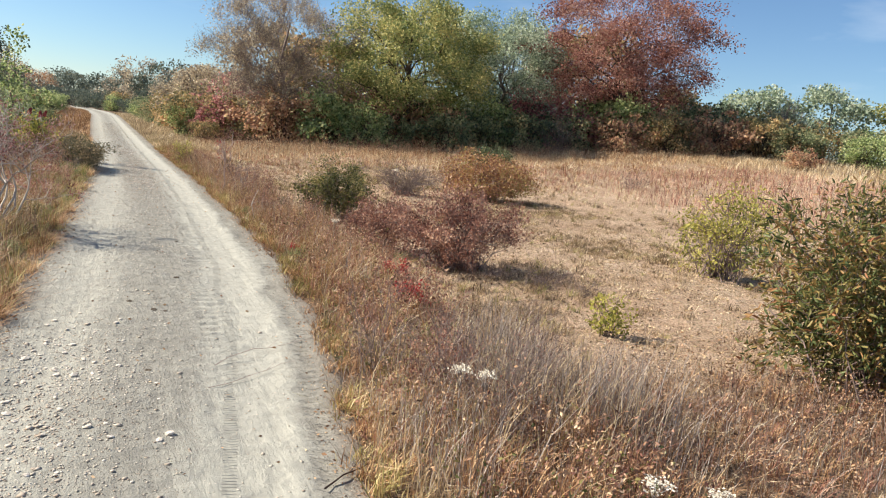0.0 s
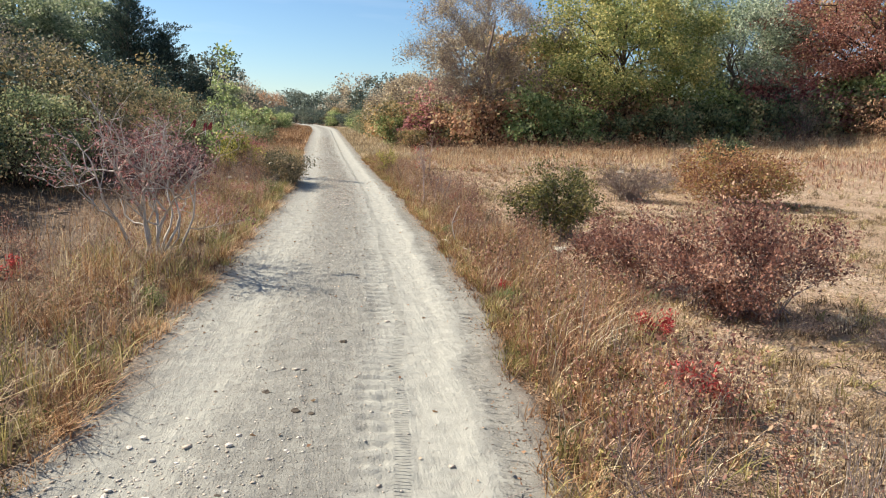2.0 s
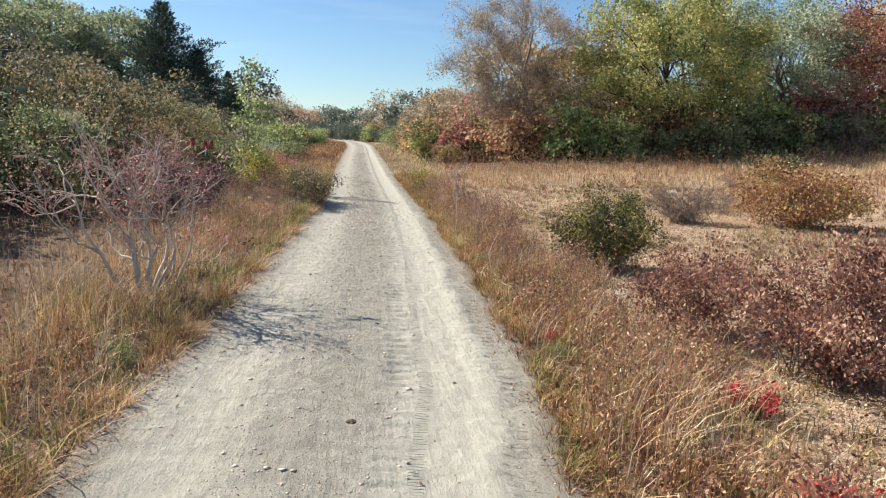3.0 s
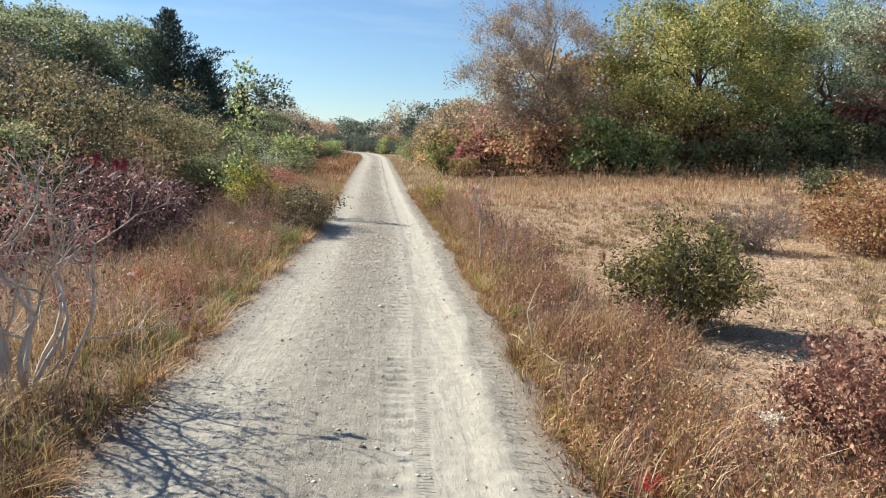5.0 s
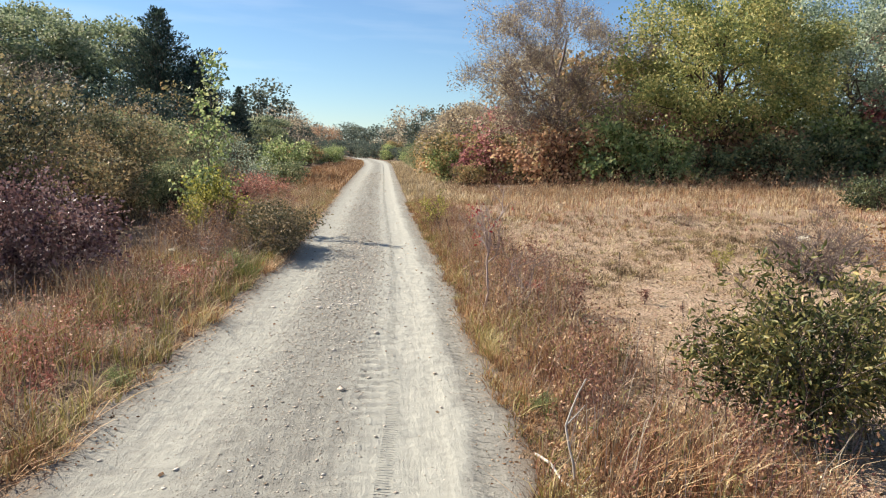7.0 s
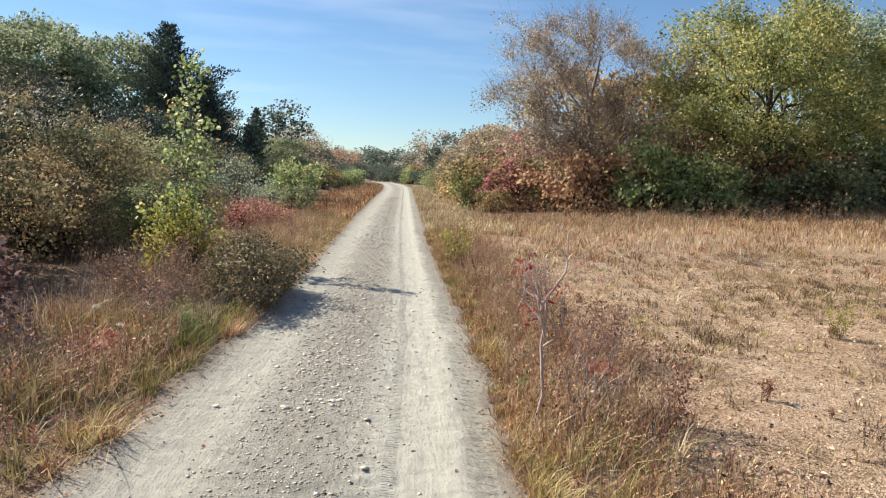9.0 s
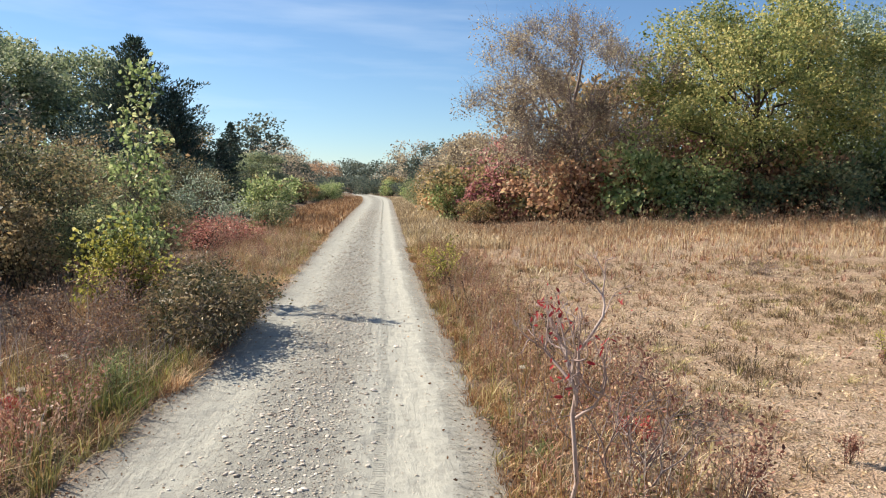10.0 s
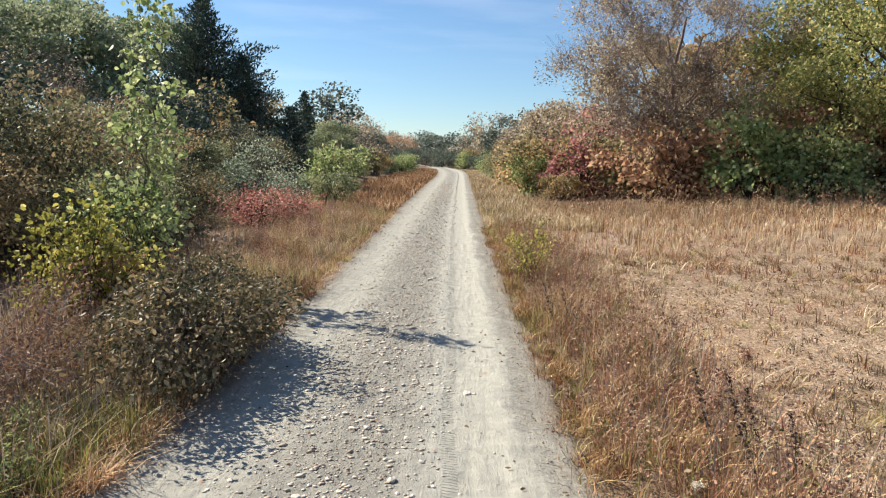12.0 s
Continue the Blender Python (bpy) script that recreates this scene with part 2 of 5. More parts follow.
G_GREY = leaf_mat("grey_dead_stalk", ["54473e", "786a5e", "9a8b7e", "c0b3a4"], 0.1, 0.8, 1.0)
G_RED = leaf_mat("reddish_dry_grass", ["52322a", "865646", "aa765c", "c8a484"], 0.18, 0.7, 1.0)
L_RED = leaf_mat("bright_red_leaf", ["8a2226", "b03436", "c4524a", "b8806a"], 0.4, 0.6)
L_MAROON = leaf_mat("maroon_brown_leaf", ["4c2e28", "72483c", "8e644e", "ae8c6e"], 0.28, 0.55, 2.0, gain=2.0)
L_PURPLE = leaf_mat("purple_brown_leaf", ["46342c", "6a5244", "8c7260", "ae9680"], 0.3, 0.6, 2.0)
L_PLUM = leaf_mat("plum_red_leaf", ["3e2a2a", "604444", "86645e", "a68c82"], 0.2, 0.45, 3.0)
G_TUFT = leaf_mat("low_brown_tuft", ["3c3022", "5e4a32", "846a48", "a88e68"], 0.1, 0.75, 0.8)
L_OLIVE = leaf_mat("olive_green_leaf", ["2c331c", "4e5429", "78703a", "a48e4e"], 0.2, 0.42, 2.0, gain=1.65)
L_BAY = leaf_mat("glossy_bay_leaf", ["2c381c", "525a2c", "7e6a36", "8c5636"], 0.25, 0.4, 2.0, gain=1.8)
L_YELLOW = leaf_mat("yellow_green_leaf", ["565a20", "84822e", "aca044", "cebe6a"], 0.38, 0.5, 1.5)
L_ORANGE = leaf_mat("orange_brown_leaf", ["5c4436", "825e48", "a67c5a", "9c9068"], 0.45, 0.6, 1.5, gain=2.0)
L_SAPLING = leaf_mat("pale_green_leaf", ["4c5c32", "74864a", "9aa464", "c2c082"], 0.42, 0.45, 1.5, gain=1.5)
L_GREEN = leaf_mat("green_yellow_tree_leaf", ["3c4828", "5e6836", "827e44", "aa9a5c"], 0.46, 0.55, 0.5, gain=2.2)
L_TAN = leaf_mat("tan_autumn_leaf", ["4e463c", "6c604e", "887a60", "a09274"], 0.46, 0.6, 0.5, gain=2.3)
L_TEAL = leaf_mat("grey_green_leaf", ["3e4a38", "5a6650", "7a846a", "9a9c84"], 0.4, 0.5, 0.5, gain=2.6)
L_SUMAC = leaf_mat("pinkish_sumac_leaf", ["5e3432", "86504a", "a2706a", "bc968a"], 0.3, 0.55, 2.0)
L_EVERGREEN = leaf_mat("dark_evergreen_leaf", ["243020", "3e4a2c", "5c623c", "7c7a4c"], 0.15, 0.45, 1.5)
L_OAK = leaf_mat("red_oak_leaf", ["54302a", "7a483c", "966450", "a2826c"], 0.34, 0.6, 0.4, gain=1.75)
L_CRIMSON = leaf_mat("crimson_shrub_leaf", ["5c3438", "824a4c", "9e6a62", "a88a70"], 0.42, 0.6, 0.8, gain=2.2)
L_DARK = leaf_mat("dark_underbrush_leaf", ["323a28", "505a3a", "70724c", "8a7852"], 0.42, 0.55, 0.8, gain=2.5)
L_THICKET = leaf_mat("thicket_leaf", ["40422c", "66603c", "8e764a", "a47c54"], 0.42, 0.6, 0.7, gain=2.2)
L_MOUND = leaf_mat("mound_shrub_leaf", ["323822", "565438", "7e6c4a", "a48c62"], 0.22, 0.55, 2.0)
# Greyed leaf colour for far trees, with the distance haze painted in.
L_FAR_HAZE = leaf_mat("far_haze_leaf", ["333f38", "475248", "5c6452", "6a6450"], 0.3, 0.7, 0.4, gain=1.8)
L_BANKTREE = leaf_mat("bank_tree_leaf", ["44503a", "626e4c", "808662", "989674"], 0.35, 0.6, 0.5, gain=1.9)
L_BANK = leaf_mat("bank_shrub_leaf", ["383c28", "58563c", "7e6e4a", "9e8052"], 0.3, 0.6, 0.7, gain=2.1)
L_RUST = leaf_mat("rust_thicket_leaf", ["4e4634", "746440", "9c825a", "b29c6e"], 0.3, 0.6, 0.7, gain=1.8)
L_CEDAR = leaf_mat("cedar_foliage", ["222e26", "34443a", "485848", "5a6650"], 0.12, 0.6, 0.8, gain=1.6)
L_LITTER = leaf_mat("fallen_leaf", ["543a2a", "805a3e", "a8805a", "ccac84"], 0.12, 0.8, 3.0)
W_FLOWER = leaf_mat("faded_white_flower", ["b5aa94", "cfc6b2", "e0d9c8"], 0.2, 0.8, 5.0)
B_GREY = bark_mat("grey_bark", "4a4238", "83796b")
B_PALE = bark_mat("pale_sumac_bark", "9a8e82", "d8cec0", 9.0)
B_DARK = bark_mat("dark_twig_bark", "33271f", "5f4c3e")
B_PINK = bark_mat("pinkish_sumac_bark", "937c72", "cdb8ac", 10.0)
B_TWIG = bark_mat("purplish_grey_twig", "6a564e", "a08e84", 8.0)


# ---- mesh tools ----
class Buf:
    """Collects vertices, triangles and quads for one mesh."""

    def __init__(self):
        self.v, self.t, self.q, self.n = [], [], [], 0

    def add(self, verts, tris=None, quads=None):
        if tris is not None and len(tris):
            self.t.append(np.asarray(tris).reshape(-1, 3) + self.n)
        if quads is not None and len(quads):
            self.q.append(np.asarray(quads).reshape(-1, 4) + self.n)
        self.v.append(np.asarray(verts, dtype=np.float32).reshape(-1, 3))
        self.n += len(self.v[-1])
        return self

    def mesh(self, name, mat, smooth=False):
        me = bpy.data.meshes.new(name)
        v = np.concatenate(self.v) if self.v else np.zeros((0, 3), np.float32)
        t = np.concatenate(self.t) if self.t else np.zeros((0, 3), int)
        q = np.concatenate(self.q) if self.q else np.zeros((0, 4), int)
        me.vertices.add(len(v))
        me.vertices.foreach_set("co", v.ravel())
        me.loops.add(t.size + q.size)
        me.loops.foreach_set("vertex_index", np.concatenate([t.ravel(), q.ravel()]).astype(np.int32))
        me.polygons.add(len(t) + len(q))
        starts = np.concatenate([np.arange(len(t)) * 3, t.size + np.arange(len(q)) * 4])
        me.polygons.foreach_set("loop_start", starts.astype(np.int32))
        if smooth:
            me.polygons.foreach_set("use_smooth", np.ones(len(t) + len(q), dtype=bool))
        me.update(calc_edges=True)
        me.materials.append(mat)
        return me


def part(name, buf, mat, parent=None, label="", smooth=False):
    ob = new(name, buf.mesh(name, mat, smooth))
    ob.parent = parent
    return tagged(ob, label)


def thing(name, m, label, category, group=""):
    ob = new(name)
    ob.empty_display_size = 0.1
    ob.matrix_basis = m
    return tagged(ob, label, category, group)


def unit(a):
    return a / np.maximum(np.linalg.norm(a, axis=-1, keepdims=True), 1e-9)


def add_leaves(buf, rng, pts, size, wide=0.5, flat=0.3, dirs=None, spread=1.0, oval=False):
    """A folded leaf at every point: four-cornered, or oval for plants close by."""
    n = len(pts)
    if not n:
        return
    a = rng.normal(size=(n, 3)) * spread
    if dirs is not None:
        a = a + dirs
    a[:, 2] -= flat
    a = unit(a)
    s = rng.normal(size=(n, 3))
    s[:, 2] *= 0.6
    b = unit(np.cross(a, s))
    c = np.cross(a, b)
    ln = (size * rng.uniform(0.6, 1.3, n))[:, None]
    wd = ln * wide * 0.5
    if oval:
        lift = c * wd * 0.4
        v = np.stack([pts, pts + a * ln * 0.28 + b * wd * 0.85 + lift, pts + a * ln * 0.68 + b * wd * 0.8 + lift, pts + a * ln - lift * 0.5,
                      pts + a * ln * 0.68 - b * wd * 0.8 + lift, pts + a * ln * 0.28 - b * wd * 0.85 + lift], 1)
        i = np.arange(n)[:, None] * 6
        buf.add(v, None, np.concatenate([i + np.array([[0, 1, 2, 3]]), i + np.array([[0, 3, 4, 5]])]))
        return
    v = np.stack([pts, pts + a * ln * 0.45 + b * wd + c * wd * 0.35, pts + a * ln, pts + a * ln * 0.45 - b * wd + c * wd * 0.35], 1)
    buf.add(v, None, np.arange(4 * n).reshape(n, 4))


def add_tubes(buf, segs, sides=4):
    """Tapered tubes: rows of start, end, and the two radii."""
    s = np.array(segs, dtype=float).reshape(-1, 8)
    p, q = s[:, 0:3], s[:, 3:6]
    d = unit(q - p)
    ref = np.where(np.abs(d[:, 2:3]) > 0.9, np.array([[1.0, 0, 0]]), np.array([[0, 0, 1.0]]))
    u = unit(np.cross(d, ref))
    w = np.cross(d, u)
    n = len(s)
    ang = np.arange(sides) * 2 * np.pi / sides
    ring = u[:, None] * np.cos(ang)[None, :, None] + w[:, None] * np.sin(ang)[None, :, None]
    lo = p[:, None] + ring * s[:, 6][:, None, None]
    hi = q[:, None] + ring * s[:, 7][:, None, None]
    v = np.concatenate([lo, hi], 1)
    k = np.arange(sides)
    k2 = (k + 1) % sides
    face = np.stack([k, k2, k2 + sides, k + sides], 1)
    quads = face[None] + (np.arange(n) * 2 * sides)[:, None, None]
    buf.add(v, None, quads.reshape(-1, 4))


def add_blades(buf, rng, pts, height, width=0.005, lean=0.35, droop=0.3):
    """Grass blades of two bends, rooted at the points."""
    n = len(pts)
    if not n:
        return
    h = height * rng.uniform(0.55, 1.2, n) if np.isscalar(height) else height
    az = rng.uniform(0, 2 * np.pi, n)
    d = np.stack([np.cos(az), np.sin(az), np.zeros(n)], 1)
    sd = np.stack([-np.sin(az + 0.5), np.cos(az + 0.5), np.zeros(n)], 1) * (width * rng.uniform(0.6, 1.4, n) * 0.5)[:, None]
    ln = (lean * np.abs(rng.normal(size=n)) * h)[:, None]
    dr = (droop * rng.uniform(0, 1, n) * h)[:, None]
    up = np.array([[0, 0, 1.0]])
    mid = pts + d * ln * 0.45 + up * h[:, None] * 0.6
    tip = pts + d * (ln + dr) + up * (h[:, None] - dr * 0.35)
    v = np.stack([pts - sd, pts + sd, mid + sd * 0.8, mid - sd * 0.8, tip], 1)
    i = np.arange(n)[:, None] * 5
    buf.add(v, i + np.array([[3, 2, 4]]), i + np.array([[0, 1, 2, 3]]))


# ---- the lie of the land ----
def smooth(a, b, x):
    t = np.clip((x - a) / (b - a), 0, 1)
    return t * t * (3 - 2 * t)


EDGE_Y = [-14, 2.9, 5.0, 7.8, 12, 18, 24, 33, 60, 80, 95, 115, 150, 200]
EDGE_R = [0.3, 1.13, 1.55, 1.86, 2.0, 2.03, 1.95, 1.88, 1.85, 1.85, 1.8, 1.2, -2.0, -12.0]
EDGE_L = [-1.1, -0.85, -0.70, -0.56, -0.38, -0.2, -0.3, -0.45, -0.75, -0.95, -1.4, -2.4, -5.5, -15.0]


def road_edges(y):
    return np.interp(y, EDGE_Y, EDGE_L), np.interp(y, EDGE_Y, EDGE_R)


def waves(x, y, f, k=0.0):
    return (np.sin(x * f + 1.3 * np.sin(y * f * 0.7 + k)) + np.sin(y * f * 1.17 + 1.9 * np.sin(x * f * 0.53 + 2 * k))) * 0.5


def ground_z(x, y):
    x, y = np.asarray(x, float), np.asarray(y, float)
    el, er = road_edges(y)
    off = np.maximum(np.maximum(el - x, x - er), 0.0)
    z = 0.03 * smooth(0.0, 0.5, off) + 0.025 * waves(x, y, 2.1) * smooth(0.1, 0.8, off)
    z = z + 0.03 * waves(x, y, 0.5, 1.0) * smooth(0.5, 3.0, off)
    z = z + 2.3 * smooth(3.5, 15.0, el - x) * smooth(-4, 12, y) * (1 - 0.6 * smooth(60, 140, y))
    z = z + 0.40 * smooth(16, 38, y) * smooth(2.0, 9.0, x - er) + 2.2 * smooth(7, 42, x - er)
    return z


def on_ground(x, y):
    x, y = np.asarray(x, float), np.asarray(y, float)
    return np.stack([x, y, ground_z(x, y)], -1)


def steps(*runs):
    """Coordinates in runs of (start, end, spacing at start, spacing at end)."""
    out = []
    for a, b, s0, s1 in runs:
        p = a
        while p < b - 1e-6:
            out.append(p)
            p += s0 + (s1 - s0) * (p - a) / (b - a)
    return np.array(out + [runs[-1][1]])


def sheet(xs, ys, fz):
    gx, gy = np.meshgrid(xs, ys)
    v = np.stack([gx, gy, fz(gx, gy)], -1).reshape(-1, 3)
    w = len(xs)
    i = (np.arange(len(ys) - 1)[:, None] * w + np.arange(w - 1)[None]).ravel()
    return Buf().add(v, None, np.stack([i, i + 1, i + 1 + w, i + w], 1))


xs = steps((-900, -40, 200, 8), (-40, -3, 4, 0.25), (-3, 6, 0.07, 0.09), (6, 60, 0.3, 5), (60, 900, 10, 200))
ys = steps((-600, -12, 150, 2), (-12, 1, 0.8, 0.15), (1, 26, 0.09, 0.12), (26, 60, 0.25, 2), (60, 1500, 4, 250))
rg = np.random.default_rng(3)


def ground_top(x, y):
    el, er = road_edges(y)
    inside = smooth(0.0, 0.25, np.minimum(x - el, er - x))
    return ground_z(x, y) - 0.05 * inside + rg.normal(0, 0.008, x.shape)


ground = part("ground", sheet(xs, ys, ground_top), M_SAND, smooth=True)
gxy = np.stack(np.meshgrid(xs, ys), -1).reshape(-1, 2)
# Where the soil darkens: woodland litter, and painted shade below the grass.
woods = np.maximum(smooth(1.6, 3.2, road_edges(gxy[:, 1])[0] - gxy[:, 0]), smooth(30, 36, gxy[:, 1]))
woods = np.maximum(woods, smooth(30, 36, gxy[:, 0]))
turf = 0.8 * (1 - smooth(0.6, 1.25, gxy[:, 0] - road_edges(gxy[:, 1])[1]))
turf = np.maximum(turf, 0.7 * (1 - smooth(3.6, 5.2, gxy[:, 1] + 0.25 * (gxy[:, 0] - 2))))
turf = np.maximum(turf, 0.28 * smooth(19, 26, gxy[:, 1] + 2 * waves(gxy[:, 0], gxy[:, 1], 0.6)))
humus_shade = ground.data.attributes.new("humus_shade", "FLOAT", "POINT")
humus_shade.data.foreach_set("value", np.maximum(woods, turf).astype(np.float32))
tagged(ground, "sandy tan soil with dry plant litter", "ground", kind="structure")


def road_z(u, y, x):
    """Height of the road at u (0 left edge, 1 right edge): two wheel tracks, a stony crown, tyre prints."""
    z = 0.012 - 0.022 * np.exp(-((u - 0.74) / 0.09) ** 2) - 0.016 * np.exp(-((u - 0.2) / 0.11) ** 2)
    z = z + 0.006 * waves(x * 1.0, y, 5.0) + 0.003 * waves(x, y, 17.0, 0.4)
    near = smooth(4.0, 5.5, y) * (1 - smooth(14, 17, y))
    ladder = smooth(0.25, 0.55, np.sin(y * 2 * np.pi / 0.14 + 2.2 * np.sin(y * 1.7) + 0.8 * np.sin(y * 7.1 + x * 9))) * (smooth(0.595, 0.605, u) - smooth(0.665, 0.675, u))
    z = z - 0.015 * ladder * near * (0.6 + 0.5 * waves(x, y, 2.3, 2.0))
    tread = smooth(-0.3, 0.6, np.sin(y * 2 * np.pi / 0.095 + u * 60)) * np.exp(-((u - 0.905) / 0.022) ** 2)
    z = z - 0.016 * tread * (1 - smooth(17, 20, y))
    z = z - 0.004 * np.exp(-((u - 0.80) / 0.02) ** 2) + 0.002 * np.exp(-((u - 0.845) / 0.02) ** 2)
    return z


us = np.linspace(-0.06, 1.06, 90)
vy = steps((-14, 1, 0.5, 0.1), (1, 4, 0.03, 0.02), (4, 16, 0.02, 0.022), (16, 20, 0.022, 0.05), (20, 45, 0.08, 0.5), (45, 200, 0.7, 4))
gu, gy = np.meshgrid(us, vy)
el, er = road_edges(gy)
ragged = 0.045 * waves(gy * 0 + 3, gy, 2.3) + 0.022 * waves(gy * 0 + 1, gy, 6.3)
gx = el + (er - el) * gu + ragged * np.abs(gu - 0.5) * 2 * np.sign(gu - 0.5)
gz = road_z(gu, gy, gx) + rg.normal(0, 0.0016, gx.shape)
gz = gz - 0.09 * (smooth(0.0, 0.06, -gu) + smooth(1.0, 1.06, gu))
w = len(us)
ii = (np.arange(len(vy) - 1)[:, None] * w + np.arange(w - 1)[None]).ravel()
road_buf = Buf().add(np.stack([gx, gy, gz], -1), None, np.stack([ii, ii + 1, ii + 1 + w, ii + w], 1))
road = tagged(part("road", road_buf, M_ROAD, smooth=True), "pale grey dirt and gravel track with tyre prints", "road", kind="structure")
across = road.data.attributes.new("across", "FLOAT", "POINT")
across.data.foreach_set("value", gu.ravel().astype(np.float32))


# ---- plants ----
def curve_pts(rng, a, b, n, wob, sag):
    t = np.linspace(0, 1, n + 1)[:, None]
    p = a + (b - a) * t
    ln = np.linalg.norm(b - a)
    p = p + rng.normal(size=p.shape) * wob * ln * np.sin(np.pi * t * 0.95)
    p[:, 2:3] += sag * ln * np.sin(np.pi * t)
    return p


def chain(segs, p, r0, r1):
    n = len(p) - 1
    for i in range(n):
        ra, rb = r0 + (r1 - r0) * i / n, r0 + (r1 - r0) * (i + 1) / n
        segs.append((*p[i], *p[i + 1], ra, rb))


def bush_meshes(seed, w, h, d=None, clear=0.1, clumps=40, twigs=6, twig_len=0.25, leaves=8, size=0.04, wide=0.5, stem_r=0.012,
                trunk=None, shape=1.0, leaf_mat=None, bark=None, jitter=0.06, sides=3, lop=0.0, lumps=0.25, bare=0.0, up=0.2,
                puff=0, puff_r=0.3, fine=False, boughs=0, twig_k=0.3):
    """Stems or a trunk with limbs that reach clumps in a lumpy crown, twigs round each clump and leaves on the twigs. Returns stem and foliage, or trunk, each limb and crown."""
    rng = np.random.default_rng(seed)
    d = d or w
    segs, pts, dirs = [], [], []
    cz = (clear + h) / 2
    rz = (h - clear) / 2
    ph = rng.uniform(0, 6.28, 6)
    if trunk:
        top = np.array([lop * w * 0.3, 0, clear + (h - clear) * 0.72])
        tp = curve_pts(rng, np.zeros(3), top, 8, 0.03, 0.0)
        bole, owner, limbs = [], [0] * 5, []
        chain(bole, tp, trunk, trunk * 0.25)
        nodes_p, nodes_r = [tp[4:]], [np.full(len(tp) - 4, trunk * 0.10)]
        mains = max(5, clumps // 14)
        for k in range(mains):
            az = k * 2.4 + rng.normal() * 0.3
            f = 0.12 + 0.75 * (k + 0.5) / mains
            ev = math.sqrt(max(1 - (2 * f - 0.9) ** 2, 0.1))
            tgt = np.array([math.cos(az) * w * 0.36 * ev, math.sin(az) * d * 0.36 * ev, clear + (h - clear) * (0.12 + 0.8 * f)])
            tgt[0] += lop * w * 0.25 * f
            j = min(1.0 + f * 5.0, 6.9)
            a = tp[int(j)] + (tp[int(j) + 1] - tp[int(j)]) * (j - int(j))
            lp = curve_pts(rng, a, tgt, 6, 0.05, 0.06)
            rl = trunk * (0.42 - 0.2 * f)
            limbs.append([])
            chain(limbs[-1], lp, rl, rl * 0.25)
            owner += [k + 1] * 5
            nodes_p.append(lp[2:])
            nodes_r.append(np.linspace(rl * 0.4, rl * 0.16, 5))
        nodes_p, nodes_r = np.concatenate(nodes_p), np.concatenate(nodes_r)
    lobes = []
    for k in range(boughs):
        f = (k + 0.5) / boughs
        az, up_z = k * 2.4 + rng.normal() * 0.25, 1.0 - 1.75 * f
        ring = math.sqrt(max(1 - up_z * up_z, 0.0)) * rng.uniform(0.62, 0.78)
        lobes.append((np.array([math.cos(az) * ring * w / 2, math.sin(az) * ring * d / 2, cz + up_z * rz * 0.72]), rng.uniform(0.75, 1.2)))
    for k in range(clumps):
        v = unit(rng.normal(size=3))
        rad = rng.uniform(0.12, 1.0) ** 0.4
        az = math.atan2(v[1], v[0])
        lump = 1 + lumps * (math.sin(2 * az + ph[0]) * 0.5 + math.sin(3 * az + ph[1] + 2 * v[2]) * 0.6 + math.sin(5 * v[2] + ph[2]) * 0.4)
        c = np.array([v[0] * w / 2, v[1] * d / 2, v[2] * rz]) * rad * min(max(lump, 0.72), 1.14)
        c[2] = max(cz + c[2], clear * 0.6 + 0.02)
        low = (c[2] - clear) / max(h - clear, 0.01)
        c[:2] *= 1 - (1 - shape) * max(low, 0)
        c[0] += lop * w * 0.25 * low
        if boughs and k % 8:
            hub, big = lobes[k % boughs]
            v[2] = abs(v[2]) * 1.1 - 0.35
            c = hub + v * np.array([0.19 * w, 0.19 * d, 0.15 * h]) * big * rng.uniform(0.5, 1.0)
            c[2] = max(c[2], clear * 0.6 + 0.1)
        if trunk:
            dist = np.linalg.norm(nodes_p - c - np.array([0, 0, -0.3]), axis=1)
            near_i = int(np.argmin(dist))
            a, r0 = nodes_p[near_i], nodes_r[near_i] * 0.6
            cp = curve_pts(rng, a, c, 4, 0.05, 0.10)
            segs = ([bole] + limbs)[owner[near_i]]
        else:
            a = np.array([rng.normal() * w * 0.10, rng.normal() * d * 0.10, -0.02])
            r0 = stem_r
            cp = curve_pts(rng, a, c, 4, 0.06, 0.12)
        chain(segs, cp, r0, r0 * 0.3)
        out = unit(np.array([c[0], c[1], (c[2] - cz) * 0.6]))
        if puff and rng.uniform() >= bare:
            nl = rng.poisson(puff)
            pts.append(c + np.clip(rng.normal(size=(nl, 3)), -1.5, 1.5) * puff_r * np.array([1.15, 1.15, 0.7]) * rng.uniform(0.7, 1.2))
            dirs.append(np.repeat(out[None], nl, 0))
        for s in range(twigs):
            fr = rng.uniform(0.55, 1.0)
            j = fr * 4
            i0 = min(int(j), 3)
            st = cp[i0] + (cp[i0 + 1] - cp[i0]) * (j - i0)
            dv = unit(rng.normal(size=3) + out * 0.6 + np.array([0, 0, up]))
            e = st + dv * twig_len * rng.uniform(0.5, 1.3)
            e[2] = max(e[2], 0.02)
            m = (st + e) / 2 + rng.normal(size=3) * twig_len * 0.08
            chain(segs, np.array([st, m, e]) if fine else np.array([st, e]), r0 * twig_k, r0 * twig_k * 0.4)
            if rng.uniform() < bare:
                continue
            nl = rng.poisson(leaves)
            t = rng.uniform(0.15, 1.05, nl)[:, None]
            pts.append(st + (e - st) * t + rng.normal(size=(nl, 3)) * jitter)
            dirs.append(np.repeat(dv[None], nl, 0))
    wood, crown = Buf(), Buf()
    if not trunk:
        add_tubes(wood, segs, sides)
    pts = np.concatenate(pts)
